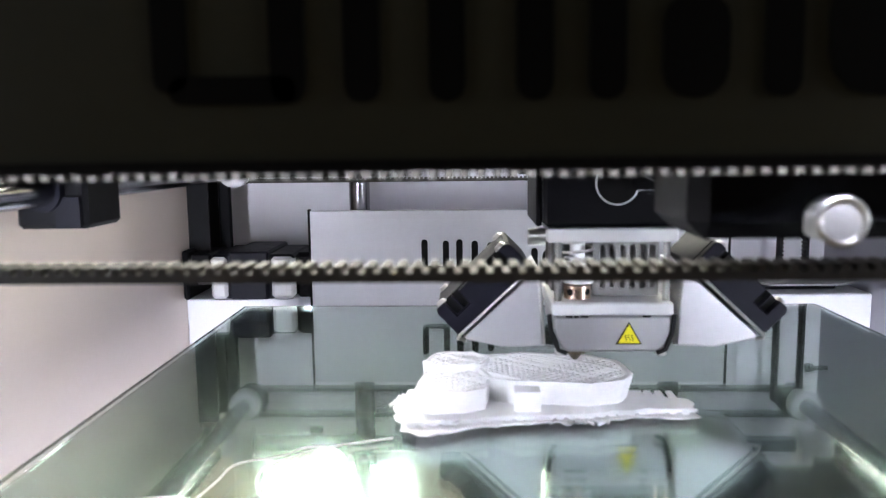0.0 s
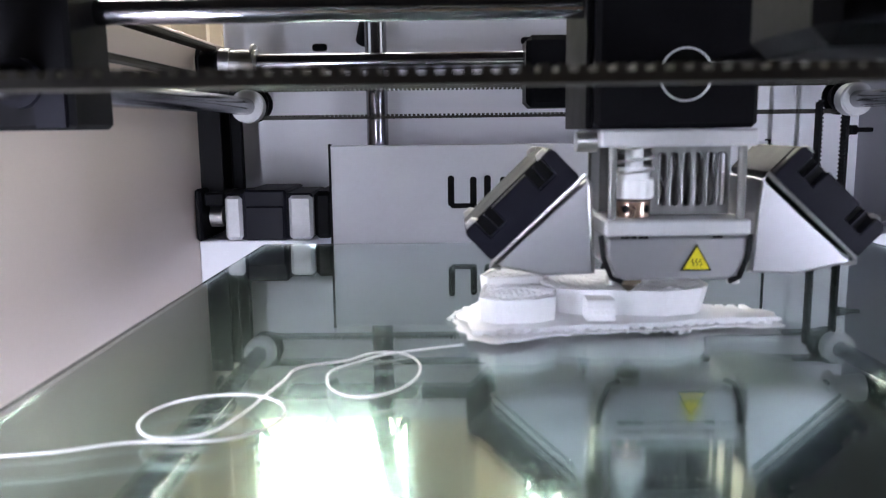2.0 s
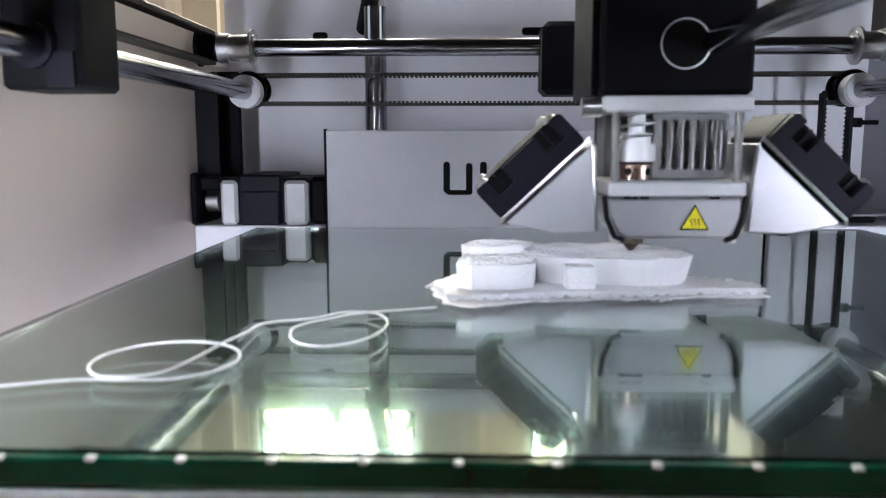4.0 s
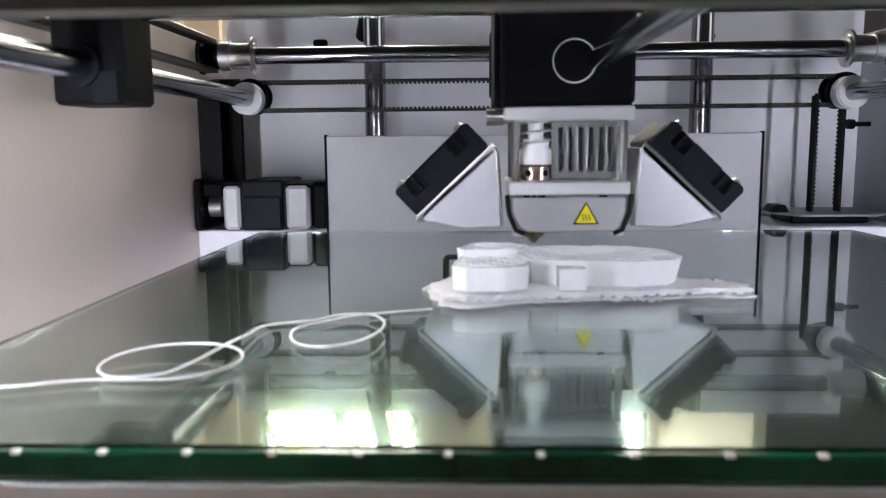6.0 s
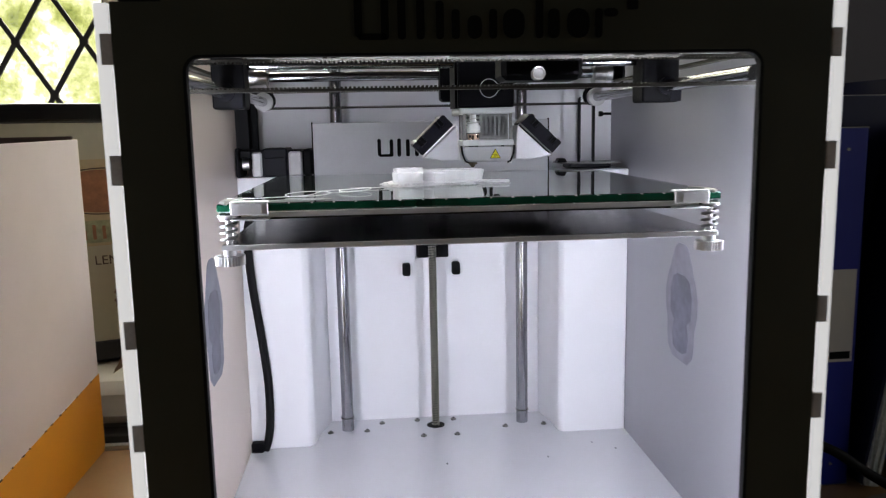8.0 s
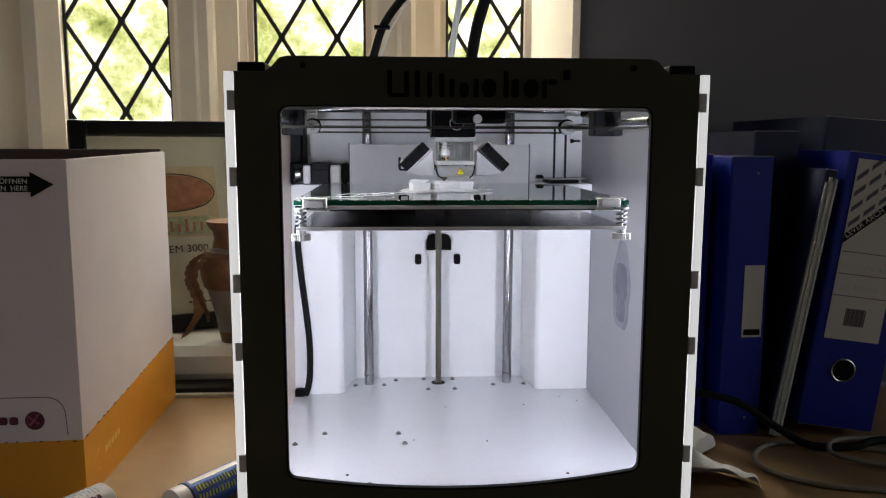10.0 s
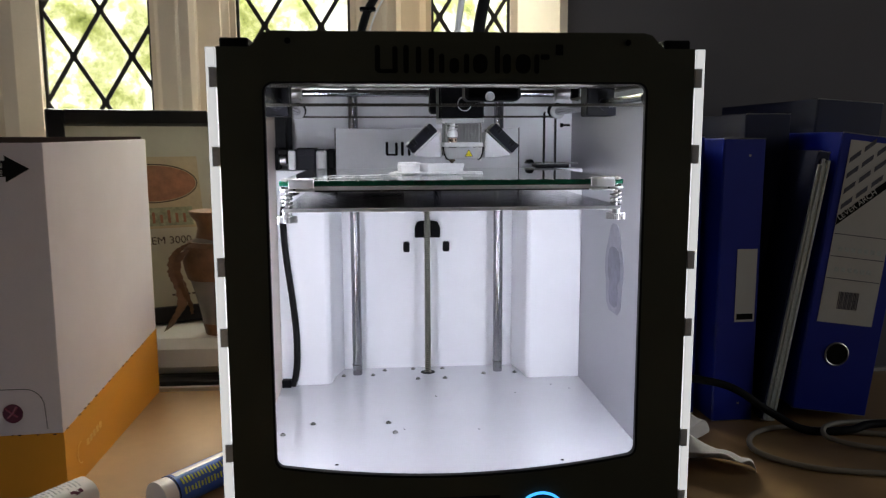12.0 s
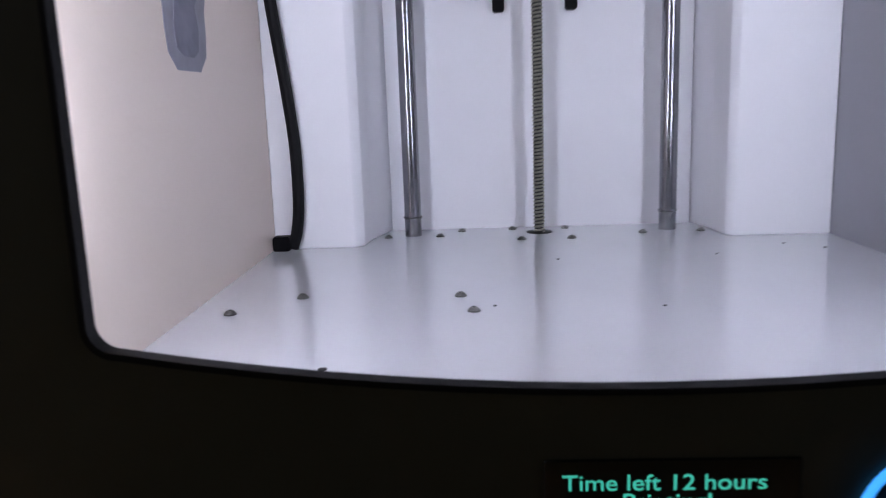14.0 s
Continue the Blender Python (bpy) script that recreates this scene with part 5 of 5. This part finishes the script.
def binders():
    binder("ring_binder", pose(0.277, 0.262, 0.0008, 0, 0, 2), 0.034, 0.312, 0.27, "blue", "blue cloth ring binder standing on the desk", False)
    b = binder("ring_binder", pose(0.3265, 0.235, 0.0008, 0, 0, 2), 0.046, 0.310, 0.27, "blue", "blue ring binder with a blank spine label", False)
    part("spine_label", boxm(-0.003, 0.0195, -0.0006, 0.0002, 0.112, 0.192), "paper", b, "blank off-white spine label")
    part("label_bar", boxm(-0.001, 0.0175, -0.0009, -0.0004, 0.1145, 0.121), "ink", b)
    part("rivet", cylm((0.006, -0.0004, 0.292), (0.006, 0.001, 0.292), 0.0014, 10), "steel", b)
    part("rivet", cylm((0.006, -0.0004, 0.020), (0.006, 0.001, 0.020), 0.0014, 10), "steel", b)
    binder("ring_binder", pose(0.384, 0.300, 0.0008, 0, 0, 0), 0.052, 0.338, 0.25, "navy", "dark navy ring binder behind the blue ones", False)
    # leaning file with the big label
    lean = pose(0.4305, 0.222, 0.0115, 0, 7.0, -4)
    g = binder("ring_binder", lean, 0.082, 0.303, 0.28, "blue", "leaning blue lever arch file with a printed label", False)
    bm = bmesh.new()
    tube(bm, [(0.012 + 0.0125 * math.cos(a), -0.0006, 0.066 + 0.0125 * math.sin(a)) for a in [2 * math.pi * k / 32 for k in range(33)]], 0.0009, 6)
    part("finger_ring", bm, "steel", g, "metal finger ring")
    part("finger_hole", cylm((0.012, 0.0002, 0.066), (0.012, -0.0004, 0.066), 0.0118, 28), "ink", g)
    lab = part("spine_label", boxm(-0.016, 0.044, -0.0007, 0.0001, 0.100, 0.296), "paper", g, "white printed spine label")
    part("label_band", prismm([(-0.016, 0.205), (0.044, 0.262), (0.044, 0.272), (-0.016, 0.215)], "y", -0.0006, -0.0010), "ink", g, "black slanted band")
    words("lettering", "LEVER ARCH", 0.0085, "paper", pose(-0.013, -0.0012, 0.2105, 90, 0, 0) @ pose(0, 0, 0, 0, 0, 43.5), g, 0.0001)
    for r in range(4):
        for i in range(4):
            x, z = -0.014 + i * 0.014, 0.222 + r * 0.0165 + i * 0.0132
            if z < 0.292 and x < 0.038:
                part("label_bar", prismm([(x, z), (x + 0.0105, z + 0.0100), (x + 0.0105, z + 0.0155), (x, z + 0.0055)], "y", -0.0006, -0.0010), "smudge", g)
    for i in range(14):
        x = 0.002 + i * 0.0016
        part("label_stripe", boxm(x, x + (0.0010 if i % 3 else 0.0006), -0.0010, -0.0005, 0.116, 0.135), "smudge", g)
    for z in (0.148, 0.172, 0.196):
        part("label_line", boxm(-0.015, 0.043, -0.0010, -0.0005, z, z + 0.0008), "smudge", g)
    for z, n in ((0.156, 6), (0.178, 7)):
        for i in range(n):
            part("label_bar", boxm(-0.008 + i * 0.007, -0.0035 + i * 0.007, -0.0010, -0.0005, z, z + 0.005), "pages", g)
    for ob in g.children:                   # label and finger ring sit off the middle of the spine
        if ob.name.startswith(("label", "spine_label", "lettering", "finger")):
            ob.location.x -= 0.0160
    fold = binder("paper_folder", pose(0.3625, 0.226, 0.0025, 0, 8.8, -4), 0.0120, 0.298, 0.25, "navy", "thin dark folder full of pale papers leaning against a blue file", False)
    for i, (e, dz) in enumerate(((-0.0055, 0.006), (-0.0026, 0.0), (0.0004, 0.004), (0.0031, 0.001))):
        part("paper_sheaf", boxm(e, e + 0.0028, -0.0035 - 0.0008 * (i % 2), 0.0, 0.002, 0.290 - dz, 0.0003), "pages", fold)
    binder("ring_binder", pose(0.470, 0.320, 0.0100, 0, 4, 0), 0.080, 0.345, 0.26, "navy", "dark navy ring binder behind the blue ones", False)


def glue_stick():
    a, b = Vector((-0.2490, 0.068, 0.0142)), Vector((-0.180, 0.160, 0.0142))
    d = (b - a).normalized()
    g = holder("glue_stick", "blue glue stick with white cap lying on the desk", "glue stick", (a.x, a.y, 0))
    off = Matrix.Translation((-a.x, -a.y, 0))

    def p(name, bm, m, label=""):
        bmesh.ops.transform(bm, matrix=off, verts=bm.verts)
        return part(name, bm, m, g, label)
    p("cap", cylm(a, a + d * 0.0125, 0.0138, 32), "glue_white", "white cap")
    p("tube", cylm(a + d * 0.0125, b, 0.0142, 32), "glue_blue", "blue printed tube")
    p("band", cylm(a + d * 0.0128, a + d * 0.0142, 0.01435, 32), "ink")
    side = Vector((d.y, -d.x, 0))
    bm = bmesh.new()
    rnd = random.Random(5)
    for i in range(26):
        c = a + d * (0.019 + i * 0.0035)
        for ang, L in ((46, 0.0065), (12, 0.006)):
            u = side * math.cos(radians(ang)) + Vector((0, 0, 1)) * math.sin(radians(ang))
            v = d.cross(u)
            q = c + u * 0.0143
            hw = rnd.uniform(0.0005, 0.0009)
            hh = L / 2 * rnd.uniform(0.6, 1.0)
            vs = [bm.verts.new(q + d * s * hw + v * t * hh + u * k) for k in (0.0, 0.0004) for s, t in ((-1, -1), (1, -1), (1, 1), (-1, 1))]
            for f in ((0, 1, 2, 3), (7, 6, 5, 4), (0, 4, 5, 1), (1, 5, 6, 2), (2, 6, 7, 3), (3, 7, 4, 0)):
                bm.faces.new([vs[k] for k in f])
    p("print_bar", bm, "yellowgreen", "lime printing in bars")
    bm = bmesh.new()
    rows = []
    for s0 in (0.017, 0.112):
        rows.append([bm.verts.new(a + d * s0 + (side * math.cos(radians(g0)) + Vector((0, 0, 1)) * math.sin(radians(g0))) * r) for r in (0.0141, 0.0144) for g0 in (74, 82, 90, 98)])
    for k, q in ((0, 1), (1, 2), (2, 3), (5, 4), (6, 5), (7, 6), (4, 0), (3, 7)):
        bm.faces.new((rows[0][k], rows[0][q], rows[1][q], rows[1][k]))
    for r in rows:
        bm.faces.new((r[0], r[1], r[2], r[3], r[7], r[6], r[5], r[4]))
    p("label_strip", bm, "glue_white", "white printed strip")


def white_tube():
    a, b = Vector((-0.372, -0.020, 0.0165)), Vector((-0.306, 0.078, 0.0165))
    g = holder("glue_bottle", "white plastic bottle with fine grey print on the desk", "bottle", (a.x, a.y, 0))
    off = Matrix.Translation((-a.x, -a.y, 0))
    d = (b - a).normalized()
    side = Vector((d.y, -d.x, 0))
    bm = cylm(a, b, 0.0163, 36)
    bmesh.ops.bevel(bm, geom=[e for e in bm.edges if len(e.link_faces) == 2 and any(len(f.verts) > 4 for f in e.link_faces)], offset=0.004, segments=4, affect="EDGES")
    bmesh.ops.transform(bm, matrix=off, verts=bm.verts)
    part("bottle_body", bm, "glue_white", g)

    def printed(name, items, m):
        """Thin bars on the round: angle up from the side, distance along, length round and along."""
        bm = bmesh.new()
        for ang, at, du, dl in items:
            vs = []
            for k in (0.0, 0.0003):
                for e, f in ((-1, -1), (1, -1), (1, 1), (-1, 1)):
                    u = radians(ang + e * du)
                    vs.append(bm.verts.new(off @ (a + d * (at + f * dl) + (side * math.cos(u) + Vector((0, 0, math.sin(u)))) * (0.0163 + k))))
            for f in ((0, 1, 2, 3), (7, 6, 5, 4), (0, 4, 5, 1), (1, 5, 6, 2), (2, 6, 7, 3), (3, 7, 4, 0)):
                bm.faces.new([vs[i] for i in f])
        part(name, bm, m, g)
    rnd = random.Random(9)
    printed("print_line", [(72 + rnd.uniform(-6, 6) + 14 * k, 0.060 + 0.0034 * i, 5.5, 0.0005) for i in range(14) for k in range(4)], "tab")
    printed("print_mark", [(48 + rnd.uniform(-7, 7), 0.098 + rnd.uniform(-0.004, 0.004), 4, 0.0016) for i in range(7)], "maroon")


def tissue():
    """A crumpled tissue with some thickness."""
    bm = bmesh.new()
    nx, ny = 26, 20
    rows = []
    for i in range(nx):
        r = []
        for j in range(ny):
            u, v = i / (nx - 1), j / (ny - 1)
            x = 0.185 + 0.105 * u * (0.80 + 0.20 * math.sin(9 * v + 1))
            y = 0.090 + 0.15 * v + 0.012 * math.sin(7 * u)
            z = 0.003 + 0.042 * abs(math.sin(4.2 * v + 2.0 * u)) * (1 - u) ** 0.5 + 0.010 * noise.noise(Vector((u * 6, v * 6, 3))) * (1 - u * 0.6)
            r.append(Vector((x, y, max(0.0012, z))))
        rows.append(r)
    top = [[bm.verts.new(p) for p in r] for r in rows]
    low = [[bm.verts.new(p - Vector((0, 0, 0.0008))) for p in r] for r in rows]
    for i in range(nx - 1):
        for j in range(ny - 1):
            bm.faces.new((top[i][j], top[i + 1][j], top[i + 1][j + 1], top[i][j + 1]))
            bm.faces.new((low[i][j + 1], low[i + 1][j + 1], low[i + 1][j], low[i][j]))
    for i in range(nx - 1):
        bm.faces.new((top[i][0], low[i][0], low[i + 1][0], top[i + 1][0]))
        bm.faces.new((top[i + 1][-1], low[i + 1][-1], low[i][-1], top[i][-1]))
    for j in range(ny - 1):
        bm.faces.new((top[0][j + 1], low[0][j + 1], low[0][j], top[0][j]))
        bm.faces.new((top[-1][j], low[-1][j], low[-1][j + 1], top[-1][j + 1]))
    thing("tissue", bm, "tissue", "crumpled white tissue on the desk", "tissue")


def loose_cables():
    def c(pts, r, m, label):
        bm = bmesh.new()
        tube(bm, smooth_path(pts, 10), r, 14)
        thing("cable", bm, m, label, "cable")
    z = 0.0030
    c([(0.60, 0.170, z), (0.50, 0.168, z), (0.42, 0.190, z), (0.365, 0.205, z), (0.325, 0.185, z), (0.310, 0.145, z), (0.340, 0.105, z), (0.40, 0.085, z), (0.48, 0.080, z), (0.60, 0.085, z)], 0.0028, "cable_beige", "grey cable curled on the desk")
    c([(0.62, 0.130, z), (0.50, 0.125, z), (0.43, 0.140, z + 0.001), (0.395, 0.165, z + 0.004), (0.42, 0.195, z + 0.006), (0.50, 0.200, z + 0.004), (0.62, 0.195, z)], 0.0026, "cable_beige", "grey cable curled on the desk")
    c([(0.19, 0.30, 0.07), (0.25, 0.225, 0.060), (0.31, 0.212, 0.048), (0.352, 0.203, 0.022), (0.385, 0.188, 0.006), (0.43, 0.182, 0.0065), (0.47, 0.188, 0.010), (0.60, 0.18, 0.0055)], 0.0042, "rubber", "thick black cable on the desk")


def feed_tubes():
    """Braided leads and the clear feed tube that arch over the open top."""
    def c(pts, r, m, label, cat):
        bm = bmesh.new()
        tube(bm, smooth_path(pts, 12), r, 16)
        return part("feed_" + cat, bm, m, printer, label)
    c([(-0.096, 0.349, 0.376), (-0.088, 0.325, 0.395), (-0.079, 0.30, 0.417), (-0.069, 0.295, 0.447), (-0.053, 0.285, 0.470), (-0.036, 0.275, 0.486), (0.0, 0.255, 0.515), (0.04, 0.225, 0.528), (0.058, 0.20, 0.50)], 0.0044, "rubber", "black braided lead arching over the top", "lead")
    c([(-0.090, 0.349, 0.376), (-0.080, 0.323, 0.393), (-0.071, 0.298, 0.415), (-0.060, 0.291, 0.445), (-0.043, 0.280, 0.470), (-0.026, 0.272, 0.486), (0.0, 0.250, 0.508)], 0.0010, "ptfe", "milky feed tube arching over the top", "tube")
    bm = boxm(-0.0775, -0.0605, 0.288, 0.300, 0.4465, 0.4500, 0.0006)
    part("cable_tie", bm, "black", printer)
    # ends carried by the head, in its own space
    bm = bmesh.new()
    tube(bm, smooth_path([(0.012, 0.028, 0.372), (0.017, 0.045, 0.388), (0.019, 0.058, 0.406), (0.025, 0.060, 0.438), (0.033, 0.060, 0.464), (0.040, 0.062, 0.490), (0.045, 0.068, 0.505)], 10), 0.0056, 18)
    part("lead", bm, "rubber", head, "thick black braided lead")
    bm = bmesh.new()
    tube(bm, smooth_path([(-0.006, 0.028, 0.372), (-0.003, 0.045, 0.388), (-0.001, 0.058, 0.406), (0.0045, 0.060, 0.443), (0.008, 0.060, 0.464), (0.014, 0.066, 0.495), (0.02, 0.08, 0.515)], 10), 0.0031, 16)
    part("feed_tube", bm, "ptfe", head, "milky feed tube")


carton()
picture_frame()
taped_jar()
binders()
glue_stick()
white_tube()
tissue()
loose_cables()
feed_tubes()


# ---- what moves: the head over the print, with its two rails ----
HEAD = [(0.0, 0.0123, 0.133), (0.5, 0.0147, 0.127), (1.0, 0.0195, 0.121), (1.5, 0.0190, 0.116), (2.0, 0.0040, 0.110), (2.5, 0.0055, 0.108), (3.0, 0.0250, 0.123),
        (5.5, -0.0115, 0.128), (6.0, -0.0100, 0.146), (6.5, 0.0000, 0.149), (7.0, 0.0090, 0.145), (7.5, 0.0180, 0.138), (8.0, 0.0220, 0.142),
        (10.5, -0.0030, 0.128), (11.0, 0.0120, 0.130), (12.0, 0.0160, 0.126), (12.5, 0.0145, 0.130), (14.0, 0.0100, 0.128)]


def motions():
    walk(head, [(t, pose(x, y, 0)) for t, x, y in HEAD])
    walk(x_rail, [(t, pose(0, y, 0)) for t, x, y in HEAD])
    walk(y_rail, [(t, pose(x, 0, 0)) for t, x, y in HEAD])


motions()
